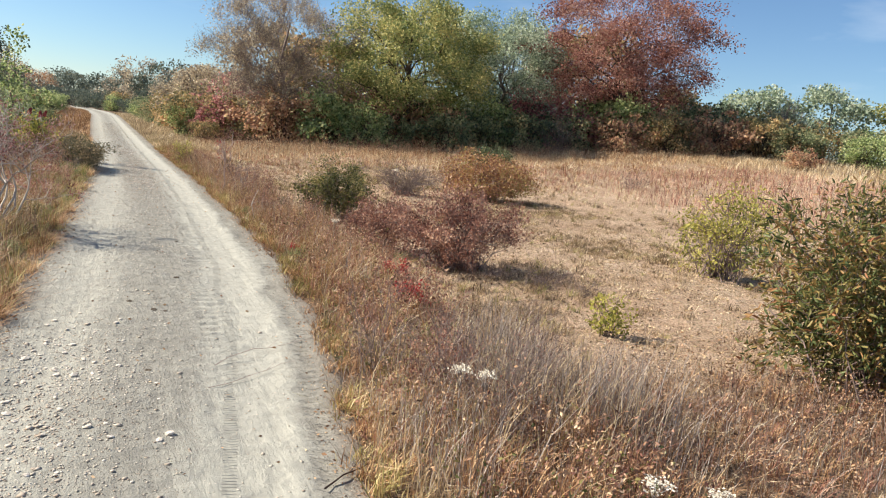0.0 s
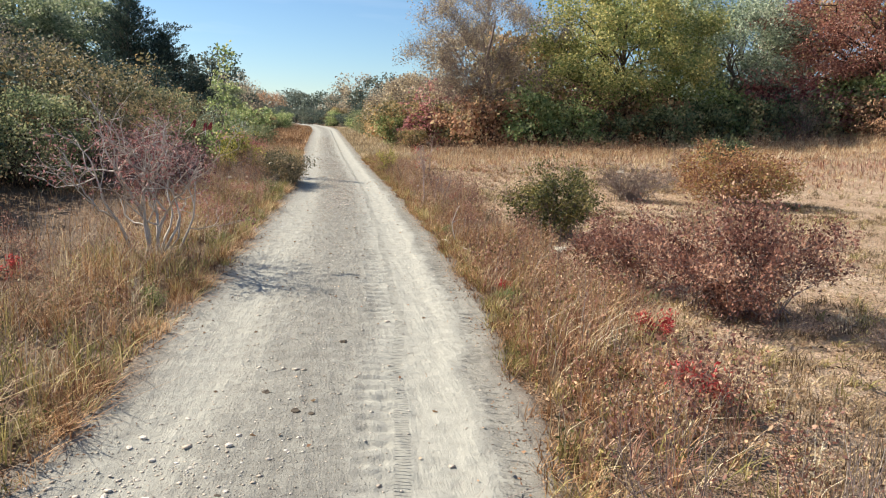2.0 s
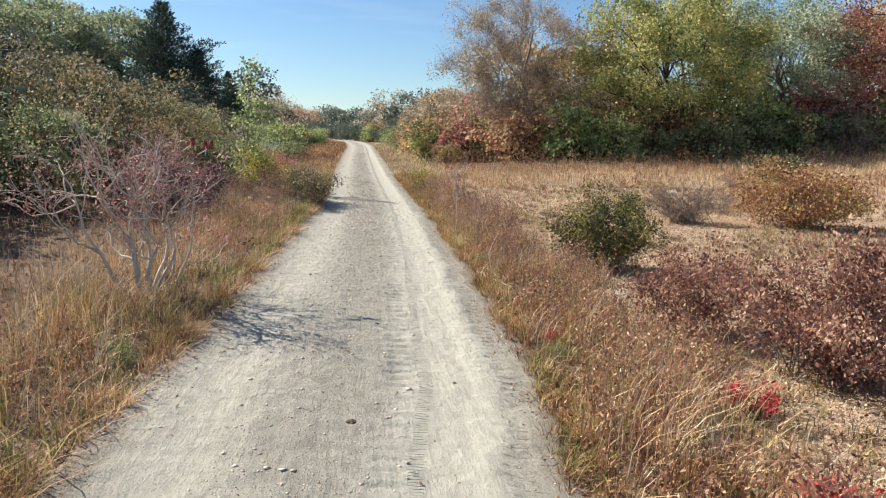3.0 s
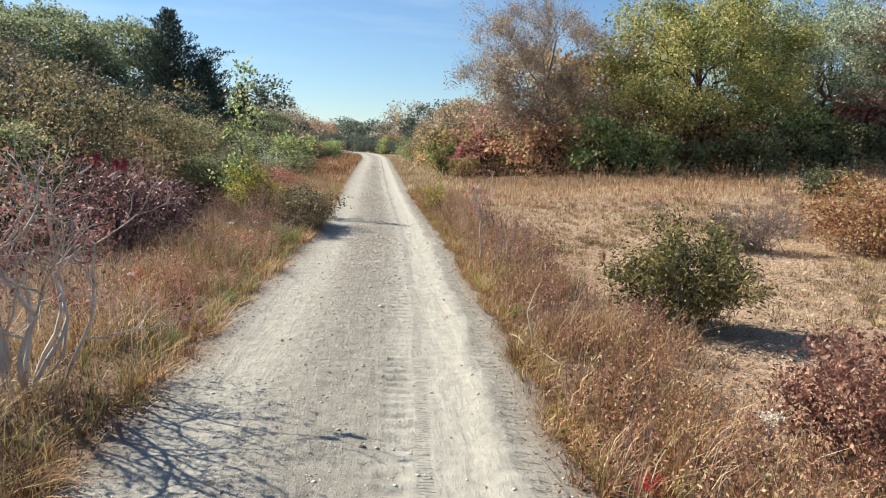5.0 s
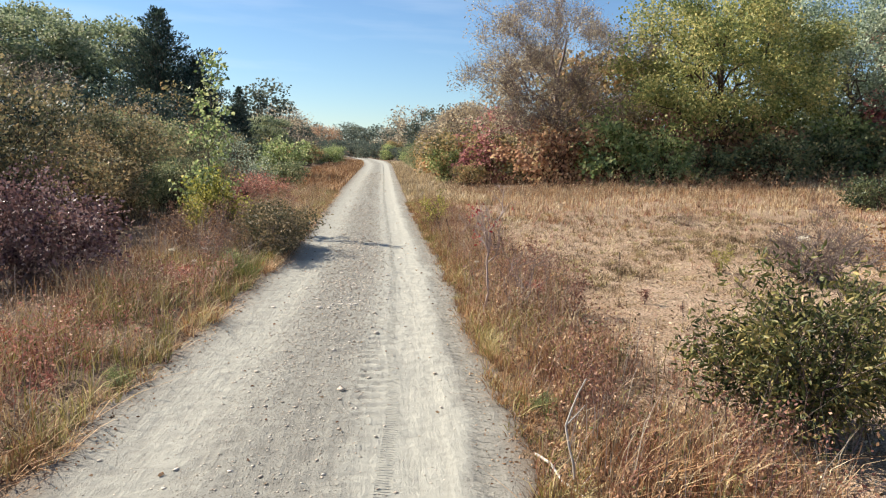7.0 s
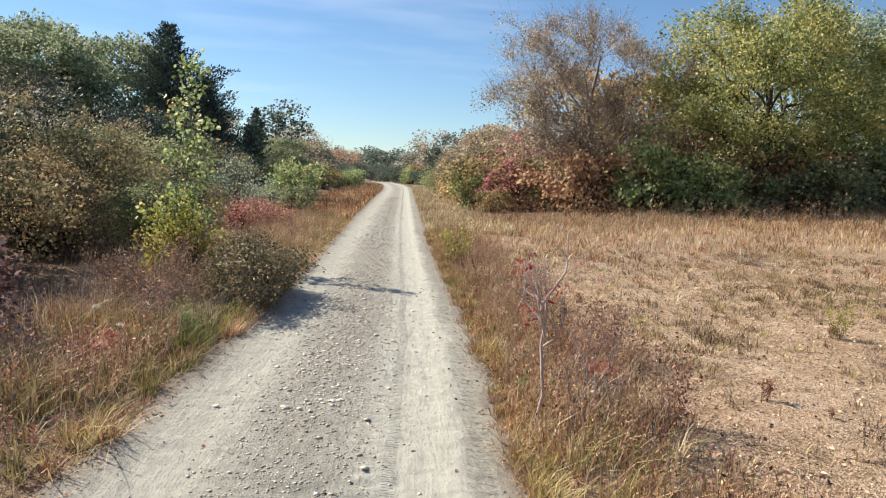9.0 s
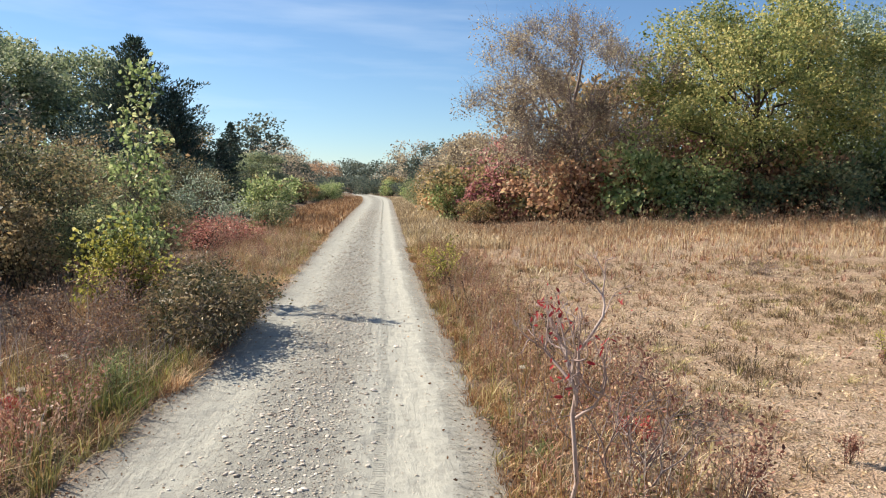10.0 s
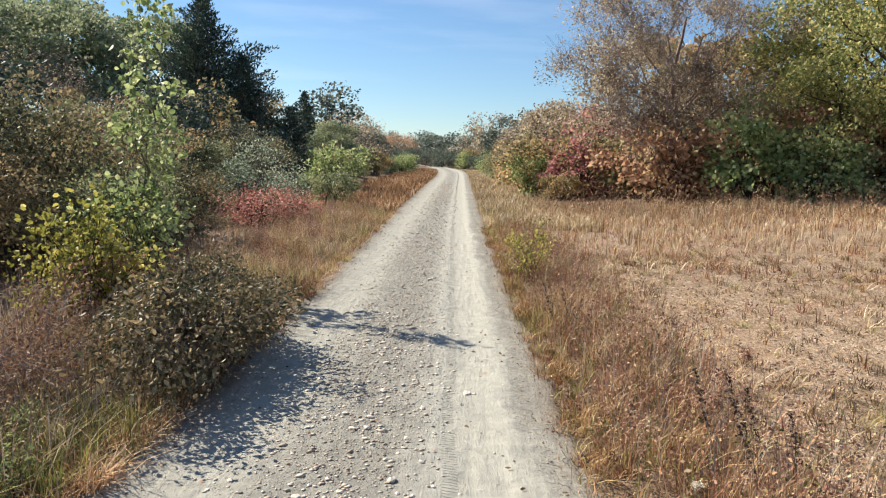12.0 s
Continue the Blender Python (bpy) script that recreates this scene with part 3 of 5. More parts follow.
    pts[:, 2] = np.maximum(pts[:, 2], 0.02)
    add_leaves(crown, rng, pts, size, wide, 0.25, np.concatenate(dirs), 0.8, fine)
    if trunk:
        woods = [Buf() for _ in range(len(limbs) + 1 if boughs else 1)]
        for i, one in enumerate([bole] + limbs):
            add_tubes(woods[i if boughs else 0], one, max(sides, 4))
        return [wb.mesh("limb" if i else "trunk", bark or B_DARK, True) for i, wb in enumerate(woods)] + [crown.mesh("crown", leaf_mat, False)]
    return wood.mesh("stem", bark or B_DARK, True), crown.mesh("foliage", leaf_mat, False)


def place(name, meshes, x, y, label, category, scale=1.0, turn=0.0, group="", sink=0.0, tall=1.0, names=("stem", "foliage")):
    z = float(ground_z(x, y)) - sink
    ob = thing(name, pose(x, y, z, 0, 0, turn) @ Matrix.Diagonal((scale, scale, scale * tall, 1)), label, category, group)
    for n, me in zip(names if names[0] != "stem" else [me.name.split(".")[0] for me in meshes], meshes):
        new(n, me).parent = ob
    return ob


def cedar_meshes(seed, h, w, branches=190, leaves=130, size=0.15, low=0.02):
    """A conical cedar: whorls of rising branches of uneven reach, thick with short sprays, and a thin leader."""
    rng = np.random.default_rng(seed)
    bole, segs, pts, dirs = [], [], [], []
    tp = curve_pts(rng, np.zeros(3), np.array([0, 0, h]), 10, 0.006, 0)
    chain(bole, tp, h * 0.022, 0.008)
    for k in range(branches):
        f = low + (0.97 - low) * (k / branches) ** 0.9
        az = k * 2.4 + rng.normal() * 0.4
        side = 0.8 + 0.28 * math.sin(az * 2 + seed) * math.sin(f * 11 + seed)
        ln = w / 2 * (1 - f) ** 1.0 * rng.uniform(0.5, 1.25) * side + 0.06
        a = np.array([0, 0, h * f])
        dv = np.array([math.cos(az), math.sin(az), 0.18 + 0.55 * f])
        b = a + dv * ln
        cp = curve_pts(rng, a, b, 3, 0.03, -0.07)
        chain(segs, cp, 0.03 * (1 - f) + 0.008, 0.006)
        n = max(int(leaves * (ln / (w / 2)) ** 1.15), 14)
        t = rng.uniform(0.2, 1.06, n)[:, None]
        fat = (0.26 - 0.19 * t) * (0.3 + ln * 0.42)
        pts.append(a + (b - a) * t + rng.normal(size=(n, 3)) * np.array([1, 1, 0.7]) * fat)
        dirs.append(np.repeat(unit(dv + np.array([0, 0, 0.45]))[None], n, 0))
    wood, crown = Buf(), Buf()
    add_tubes(wood, bole, 8)
    add_tubes(wood, segs, 4)
    add_leaves(crown, rng, np.concatenate(pts), size, 0.42, -0.2, np.concatenate(dirs), 0.5)
    return wood.mesh("trunk", B_GREY, True), crown.mesh("crown", L_CEDAR)


# the tree line across the field
place("tree", bush_meshes(11, 9.2, 8.8, 7.2, 0.3, 300, 16, 0.85, 3.0, 0.08, 0.6, trunk=0.17, leaf_mat=L_TAN, bark=B_TWIG, jitter=0.06, up=1.3, lumps=0.3, puff=110, puff_r=0.36, boughs=16, bare=0.35, twig_k=0.9),
      9.0, 41.0, "tall half-bare autumn tree with thin tan leaves", "tree")
place("tree", bush_meshes(12, 10.2, 9.0, 8.5, 0.1, 280, 2, 0.5, 6, 0.125, 0.64, trunk=0.22, leaf_mat=L_GREEN, bark=B_DARK, jitter=0.08, lumps=0.3, puff=150, puff_r=0.4, boughs=17),
      15.4, 39.0, "broad green tree turning yellow at the field edge", "tree")
teal = bush_meshes(13, 8.5, 9.0, 7.5, 0.1, 200, 2, 0.5, 6, 0.14, 0.6, trunk=0.18, leaf_mat=L_TEAL, bark=B_GREY, jitter=0.08, lumps=0.35, puff=120, puff_r=0.42, boughs=14)
place("tree", teal, 22.3, 41.0, "grey-green tree with an open crown", "tree")
place("tree", bush_meshes(14, 13.8, 10.5, 10, 0.3, 340, 2, 0.5, 6, 0.135, 0.6, trunk=0.26, leaf_mat=L_OAK, bark=B_DARK, jitter=0.08, lumps=0.35, puff=140, puff_r=0.45, boughs=19),
      30.0, 39.0, "large oak with russet red autumn leaves", "tree")
small_tree = bush_meshes(15, 5.6, 5.2, 5.2, 0.0, 66, 1, 0.5, 3, 0.21, 0.72, trunk=0.11, leaf_mat=L_THICKET, bark=B_DARK, jitter=0.08, lumps=0.35, puff=84, puff_r=0.4, boughs=9)
pale_tree = bush_meshes(16, 6.0, 5.5, 5.5, 0.0, 66, 1, 0.5, 3, 0.21, 0.72, trunk=0.11, leaf_mat=L_TEAL, bark=B_DARK, jitter=0.08, lumps=0.35, puff=84, puff_r=0.4, boughs=9)
green_tree = bush_meshes(17, 6.2, 6.0, 5.6, 0.0, 66, 1, 0.5, 3, 0.21, 0.72, trunk=0.11, leaf_mat=L_GREEN, bark=B_DARK, jitter=0.08, lumps=0.35, puff=84, puff_r=0.4, boughs=9)
tan_tree = bush_meshes(18, 6.0, 6.0, 5.5, 0.0, 66, 1, 0.5, 3, 0.17, 0.72, trunk=0.11, leaf_mat=L_TAN, bark=B_DARK, jitter=0.08, lumps=0.35, puff=84, puff_r=0.4, boughs=9)
bank_tree = bush_meshes(29, 6.2, 6.0, 5.6, 0.0, 76, 1, 0.5, 3, 0.165, 0.7, trunk=0.11, leaf_mat=L_BANKTREE, bark=B_DARK, jitter=0.08, lumps=0.35, puff=140, puff_r=0.4, boughs=9)
crimson = bush_meshes(21, 3.4, 2.6, 3.0, 0.0, 52, 1, 0.3, 3, 0.155, 0.7, leaf_mat=L_CRIMSON, bark=B_DARK, stem_r=0.018, jitter=0.07, lumps=0.35, puff=46, puff_r=0.25)
orange = bush_meshes(22, 3.4, 2.4, 3.0, 0.0, 52, 1, 0.3, 3, 0.155, 0.7, leaf_mat=L_ORANGE, bark=B_DARK, stem_r=0.018, jitter=0.07, lumps=0.35, puff=46, puff_r=0.25)
under = bush_meshes(23, 3.6, 2.5, 3.2, 0.0, 52, 1, 0.3, 3, 0.155, 0.7, leaf_mat=L_DARK, bark=B_DARK, stem_r=0.018, jitter=0.07, lumps=0.35, puff=46, puff_r=0.25)
thick = bush_meshes(24, 3.4, 2.4, 3.0, 0.0, 75, 2, 0.3, 5, 0.07, 0.66, leaf_mat=L_BANK, bark=B_DARK, stem_r=0.016, jitter=0.08, lumps=0.6, puff=150, puff_r=0.19)
thick_orange = bush_meshes(27, 3.4, 2.4, 3.0, 0.0, 75, 2, 0.3, 5, 0.07, 0.66, leaf_mat=L_RUST, bark=B_DARK, stem_r=0.016, jitter=0.08, lumps=0.6, puff=150, puff_r=0.19)
# Cedar-coloured shrub mesh; its dark leaves paint in the shade on the bank.
shade_evergreen = bush_meshes(35, 3.4, 2.4, 3.0, 0.0, 60, 2, 0.3, 4, 0.12, 0.5, leaf_mat=L_CEDAR, bark=B_DARK, stem_r=0.018, jitter=0.08, lumps=0.4, puff=80, puff_r=0.25)
thick_dark = bush_meshes(28, 3.4, 2.4, 3.0, 0.0, 75, 2, 0.3, 5, 0.07, 0.66, leaf_mat=L_DARK, bark=B_DARK, stem_r=0.016, jitter=0.08, lumps=0.6, puff=150, puff_r=0.19)
bare_shrub = bush_meshes(25, 3.4, 3.0, 3.0, 0.1, 46, 9, 0.5, 4, 0.06, 0.5, leaf_mat=L_TAN, bark=B_TWIG, stem_r=0.016, jitter=0.12, up=0.9)
lime = bush_meshes(26, 3.0, 2.4, 2.8, 0.0, 52, 1, 0.3, 3, 0.155, 0.7, leaf_mat=L_SAPLING, bark=B_DARK, stem_r=0.018, jitter=0.07, lumps=0.35, puff=46, puff_r=0.25)

far_green = bush_meshes(91, 6.4, 6.0, 6.0, 0.0, 46, 1, 0.4, 2, 0.30, 0.7, trunk=0.14, leaf_mat=L_FAR_HAZE, bark=B_DARK, jitter=0.15, puff=38, puff_r=0.46)
far_small = bush_meshes(92, 6.4, 5.2, 6.0, 0.0, 46, 1, 0.4, 2, 0.30, 0.7, trunk=0.14, leaf_mat=L_FAR_HAZE, bark=B_DARK, jitter=0.15, puff=38, puff_r=0.46)
far_tan = bush_meshes(93, 6.0, 6.0, 6.0, 0.1, 44, 2, 0.6, 2, 0.24, 0.6, trunk=0.14, leaf_mat=L_TAN, bark=B_GREY, jitter=0.15, puff=34, puff_r=0.45)
far_shrub = bush_meshes(94, 3.4, 2.4, 3.2, 0.0, 30, 1, 0.3, 2, 0.2, 0.6, leaf_mat=L_FAR_HAZE, bark=B_DARK, jitter=0.12, puff=36, puff_r=0.26)
edge_mix = bush_meshes(95, 3.4, 2.4, 3.0, 0.0, 52, 1, 0.3, 3, 0.155, 0.7, leaf_mat=L_THICKET, bark=B_DARK, stem_r=0.018, jitter=0.07, lumps=0.35, puff=46, puff_r=0.25)
EDGE = "shrubs along the tree line"
for me, x, y, s, lab in [
    (crimson, 7.2, 47.5, 1.35, "crimson-leaved shrub at the wood's edge"), (crimson, 5.6, 50.0, 0.9, "crimson-leaved shrub at the wood's edge"),
    (orange, 8.5, 39.5, 1.25, "orange-brown shrub at the wood's edge"), (lime, 10.8, 38.5, 1.25, "bright green shrub at the wood's edge"),
    (under, 8.6, 43.5, 0.9, "dark green shrub in the shade of trees"), (under, 14.2, 37.2, 0.8, "dark green shrub in the shade of trees"),
    (under, 17.0, 37.0, 0.95, "dark green shrub in the shade of trees"), (under, 19.6, 38.0, 1.0, "dark green shrub in the shade of trees"),
    (under, 22.4, 37.8, 1.05, "dark green shrub in the shade of trees"), (under, 25.2, 37.5, 1.0, "dark green shrub in the shade of trees"),
    (orange, 27.6, 35.5, 1.05, "orange-brown shrub at the wood's edge"), (crimson, 25.0, 39.5, 1.3, "crimson-leaved shrub at the wood's edge"),
    (edge_mix, 30.4, 34.5, 1.1, "mixed brown and green shrub beside the oak"), (orange, 33.2, 33.5, 1.2, "orange-brown shrub at the wood's edge"),
    (edge_mix, 35.8, 32.0, 1.2, "mixed brown and green shrub beside the oak"), (under, 36.0, 30.0, 0.9, "dark green shrub in the shade of trees"),
    (edge_mix, 38.0, 30.6, 1.0, "mixed brown and green shrub beside the oak"), (under, 38.8, 28.0, 1.0, "dark green shrub in the shade of trees"),
    (lime, 37.0, 26.6, 0.8, "bright green shrub at the wood's edge"), (edge_mix, 40.0, 25.2, 1.0, "mixed brown and green shrub beside the oak"),
    (under, 40.5, 22.0, 1.0, "dark green shrub in the shade of trees"), (edge_mix, 41.0, 18.5, 1.1, "mixed brown and green shrub beside the oak"),
    (crimson, 6.0, 44.0, 0.85, "crimson-leaved shrub at the wood's edge"), (lime, 4.4, 45.2, 0.75, "bright green shrub at the wood's edge"), (lime, 12.4, 37.2, 0.95, "bright green shrub at the wood's edge"), (edge_mix, 5.2, 42.6, 0.5, "mixed brown and green shrub by the wood"), (edge_mix, 4.6, 49.0, 0.7, "mixed brown and green shrub by the wood"),
    (under, 11.4, 42.0, 1.2, "dark green shrub in the shade of trees"), (under, 16.0, 40.5, 1.3, "dark green shrub in the shade of trees"),
    (under, 20.5, 41.5, 1.3, "dark green shrub in the shade of trees"), (under, 24.5, 42.5, 1.4, "dark green shrub in the shade of trees"),
    (under, 28.0, 40.5, 1.3, "dark green shrub in the shade of trees"), (orange, 32.0, 38.0, 1.3, "orange-brown shrub at the wood's edge"),
    (under, 34.0, 37.0, 1.3, "dark green shrub in the shade of trees"), (under, 38.0, 36.0, 1.4, "dark green shrub in the shade of trees"),
    (bare_shrub, 24.0, 36.4, 0.8, "grey leafless shrub at the wood's edge"), (bare_shrub, 38.5, 33.5, 1.3, "grey leafless shrub at the wood's edge"),
    (lime, 34.0, 22.0, 0.8, "bright green shrub at the wood's edge"), (orange, 31.5, 26.0, 0.5, "low orange-brown shrub in the grass"),
]:
    place("shrub", me, x, y, lab, "shrub", s, random.uniform(0, 360), EDGE, 0.05)
er_ = random.Random(21)
for i in range(20):
    x = 4.8 + i * 1.75
    y = 46.0 - 6.5 * min((x - 4.8) / 6.0, 1.0) - 4.5 * max(0.0, (x - 24) / 14)
    me, lab = er_.choice([(under, "dark green shrub in the shade of trees"), (edge_mix, "mixed brown and green shrub by the wood"), (orange, "orange-brown shrub at the wood's edge"),
                          (lime, "bright green shrub at the wood's edge"), (under, "dark green shrub in the shade of trees"), (crimson, "crimson-leaved shrub at the wood's edge")])
    place("shrub", me, x, y + er_.uniform(-0.5, 0.8), lab, "shrub", er_.uniform(1.0, 1.45), er_.uniform(0, 360), EDGE, 0.05)
for me, x, y, s, t, lab in [
    (small_tree, 12.0, 44.5, 1.15, 1.1, "dense green-brown small tree"), (green_tree, 18.5, 44.0, 1.3, 1.15, "green tree behind the first row"),
    (teal, 26.0, 46.0, 0.95, 1.0, "grey-green tree with an open crown"), (tan_tree, 5.6, 52.5, 0.85, 0.95, "thin tan autumn tree behind"),
    (tan_tree, 10.5, 50.0, 1.2, 1.1, "thin tan autumn tree behind"), (small_tree, 36.0, 41.0, 1.0, 0.9, "dense green-brown small tree"),
    (pale_tree, 43.0, 40.0, 1.0, 0.95, "pale grey-green small tree"), (pale_tree, 47.0, 37.0, 1.05, 1.0, "pale grey-green small tree"),
    (green_tree, 50.0, 33.0, 0.9, 0.95, "green tree behind the first row"), (pale_tree, 52.0, 27.0, 0.95, 1.0, "pale grey-green small tree"),
    (small_tree, 47.0, 28.5, 0.8, 0.8, "dense green-brown small tree"), (pale_tree, 53.0, 20.0, 1.0, 0.9, "pale grey-green small tree"),
    (small_tree, 50.0, 14.0, 0.9, 0.9, "dense green-brown small tree"), (small_tree, 32.0, 46.0, 1.4, 1.2, "dense green-brown small tree"),
]:
    place("tree", me, x, y, lab, "tree", s, random.uniform(0, 360), "trees behind the field", 0.05, t)

# both sides of the far road
ROW = "trees and shrubs along the far road"
rr = random.Random(5)
for i in range(14):
    y = 55 + i * 6.5
    _, e = road_edges(y)
    me, lab, k = rr.choice([(edge_mix if y < 75 else far_shrub, "mixed brown and green roadside shrub", 0.9), (under, "dark green shrub beside the road", 0.9), (lime, "light green shrub beside the road", 0.85),
                            (orange, "orange-brown shrub beside the road", 0.9), (small_tree, "dense roadside small tree", 0.6)])
    place("shrub", me, float(e) + 3.0 + rr.uniform(-0.6, 0.9), y, lab, "shrub", k * rr.uniform(0.8, 1.2), rr.uniform(0, 360), ROW, 0.05)
    me, lab = rr.choice([(green_tree, "green tree beside the road"), (tan_tree, "thin tan roadside tree"), (small_tree, "dense roadside small tree")] if y < 75 else [(far_green, "green tree beside the road"), (far_tan, "thin tan roadside tree"), (far_small, "dense roadside small tree")])
    place("tree", me, float(e) + 6.5 + rr.uniform(-0.5, 1.5), y + 3, lab, "tree", rr.uniform(0.75, 1.0), rr.uniform(0, 360), ROW, 0.05, 1.0)
for x, y, me, s, t in [(5.5, 139, far_tan, 1.5, 1.05), (9, 134, far_green, 1.4, 1.0), (2.0, 150, far_tan, 1.1, 0.9), (13, 128, far_green, 1.0, 0.9), (-1, 175, far_small, 1.5, 0.9),
                       (-6, 190, far_green, 1.3, 0.9), (4, 185, far_small, 1.6, 1.0), (-12, 200, far_small, 1.4, 0.9), (-19, 205, far_green, 1.4, 0.9)]:
    place("tree", me, x, y, "distant tree where the road bends away", "tree", s, x * 37, ROW, 0.05, t)
for i in range(15):
    y = 46 + i * 8.0
    e, _ = road_edges(y)
    me, lab, k = rr.choice([(edge_mix if y < 75 else far_shrub, "mixed brown and green roadside shrub", 0.8), (under, "dark green shrub beside the road", 0.75), (lime, "light green shrub beside the road", 0.7)])
    place("shrub", me, float(e) - 3.6 - rr.uniform(0, 1.5), y, lab, "shrub", k * rr.uniform(0.75, 1.1), rr.uniform(0, 360), ROW, 0.05)
    if y > 74:
        me, lab = rr.choice([(green_tree, "green tree beside the road"), (tan_tree, "thin tan roadside tree"), (small_tree, "dense roadside small tree")] if y < 75 else [(far_green, "green tree beside the road"), (far_tan, "thin tan roadside tree"), (far_small, "dense roadside small tree")])
        place("tree", me, float(e) - 9.0 - rr.uniform(0, 2.5), y + 2, lab, "tree", rr.uniform(0.8, 1.05), rr.uniform(0, 360), ROW, 0.05, 0.95)
for i in range(34):
    a = radians(-34 + i * 2.9)
    d = 215 + rr.uniform(-12, 25)
    me = rr.choice([far_green, far_small, far_tan])
    place("tree", me, math.sin(a) * d, math.cos(a) * d, "distant tree of the far woodland", "tree", rr.uniform(1.5, 2.1), rr.uniform(0, 360), "far woodland", 0.1, 0.72)
for i in range(16):
    x = -26 + i * 2.6
    place("shrub", far_shrub, x, 160 + 9 * math.sin(i * 2.1), "distant shrub below the far trees", "shrub", 1.7, i * 50, "far shrubs", 0.1)
for x, y, s, me in [(-4.6, 92, 0.8, lime), (-5.2, 100, 0.9, far_shrub), (-6.0, 108, 1.0, far_shrub), (-7.6, 116, 1.1, far_shrub), (-9.5, 126, 1.3, far_shrub), (-4.4, 84, 0.7, lime),
                    (3.5, 122, 1.0, far_shrub), (1.8, 128, 1.1, lime), (-0.4, 133, 1.2, far_shrub), (-2.6, 140, 1.3, far_shrub), (3.9, 96, 0.8, lime), (4.2, 108, 0.9, far_shrub)]:
    place("shrub", me, x, y, "roadside shrub where the track bends away", "shrub", s, x * 80, "far shrubs", 0.05)
orange_tree = bush_meshes(19, 6.4, 6.0, 6.0, 0.2, 60, 2, 0.65, 4, 0.2, 0.6, puff=50, puff_r=0.5, trunk=0.13, leaf_mat=L_ORANGE, bark=B_GREY, jitter=0.22)
for x, y, s in [(-12.5, 170, 1.25), (-15.5, 160, 1.1), (-18, 176, 1.2)]:
    place("tree", orange_tree, x, y, "distant tree in orange leaf", "tree", s, x * 50, ROW, 0.05, 1.0)

# cedars and trees on the bank
cedar = cedar_meshes(31, 6.9, 9.2, 340, 200, 0.16)
cedar_slim = cedar_meshes(32, 6.4, 5.2, 170, 110, 0.2)
cedar_wide = cedar_meshes(33, 5.4, 6.0, 190, 150, 0.17)
for me, x, y, s, t, lab in [
    (cedar, -11.0, 48.9, 1.0, 1.03, "large dark green cedar on the bank"), 
    (cedar, -8.9, 48.2, 0.78, 0.95, "broad dark green cedar on the bank"), (cedar_wide, -7.0, 49.5, 0.75, 0.85, "low dark green cedar on the bank"), (cedar_slim, -12.3, 77.2, 0.95, 0.86, "dark green cedar beside the far road"),
]:
    place("cedar_tree", me, x, y, lab, "tree", s, x * 31, "cedars", 0.1, t)
for me, x, y, s, t, lab in [
    (bank_tree, -14.8, 44.5, 0.95, 0.95, "green tree growing on the bank"), (bank_tree, -15.0, 54.0, 1.15, 1.0, "green tree growing on the bank"),
    (bank_tree, -17.0, 47.0, 1.05, 1.0, "green tree growing on the bank"), (bank_tree, -21.0, 43.0, 1.1, 1.0, "green tree growing on the bank"),
    (bank_tree, -16.0, 41.0, 0.9, 0.9, "grey-green tree on the bank"), (bank_tree, -18.5, 36.0, 1.0, 0.9, "green tree growing on the bank"),
    (bank_tree, -15.5, 31.0, 0.85, 0.85, "grey-green tree on the bank"), (bank_tree, -16.0, 25.5, 0.9, 0.85, "green tree growing on the bank"),
    (bank_tree, -14.5, 20.0, 0.8, 0.8, "grey-green tree on the bank"), (small_tree, -14.0, 15.0, 0.95, 0.9, "dense small tree on the bank"),
    (bank_tree, -14.0, 9.0, 0.9, 0.9, "green tree growing on the bank"), (small_tree, -12.0, 2.0, 0.9, 0.9, "dense small tree on the bank"),
    (small_tree, -11.0, -6.0, 1.0, 0.9, "dense small tree on the bank"), (bank_tree, -21.5, 51.0, 1.2, 1.0, "green tree growing on the bank"),
    (bank_tree, -24.0, 37.0, 1.1, 1.0, "green tree growing on the bank"), (tan_tree, -12.0, 57.0, 0.7, 0.8, "thin tan tree on the bank"),
    (small_tree, -13.0, 63.0, 0.8, 0.85, "dense small tree on the bank"), (bank_tree, -8.5, 70.0, 0.75, 0.8, "green tree growing on the bank"),
]:
    place("tree", me, x, y, lab, "tree", s, x * 23 + y, "trees on the bank", 0.1, t)
for i, (x, y, s) in enumerate([(-8.5, 29, 0.9), (-10.5, 31, 1.0), (-12.5, 33, 1.05), (-9.0, 25, 0.9), (-11.5, 26, 1.0), (-9.5, 20, 0.95), (-12.5, 21, 1.0),
                               (-9.0, 15, 0.9), (-11, 36, 1.0), (-14, 37, 1.05), (-10, 10.5, 0.9), (-7.8, 34, 0.8)]):
    place("shrub", bare_shrub, x, y, "grey leafless shrub on the bank", "shrub", s, i * 67, "bare shrubs on the bank", 0.05)
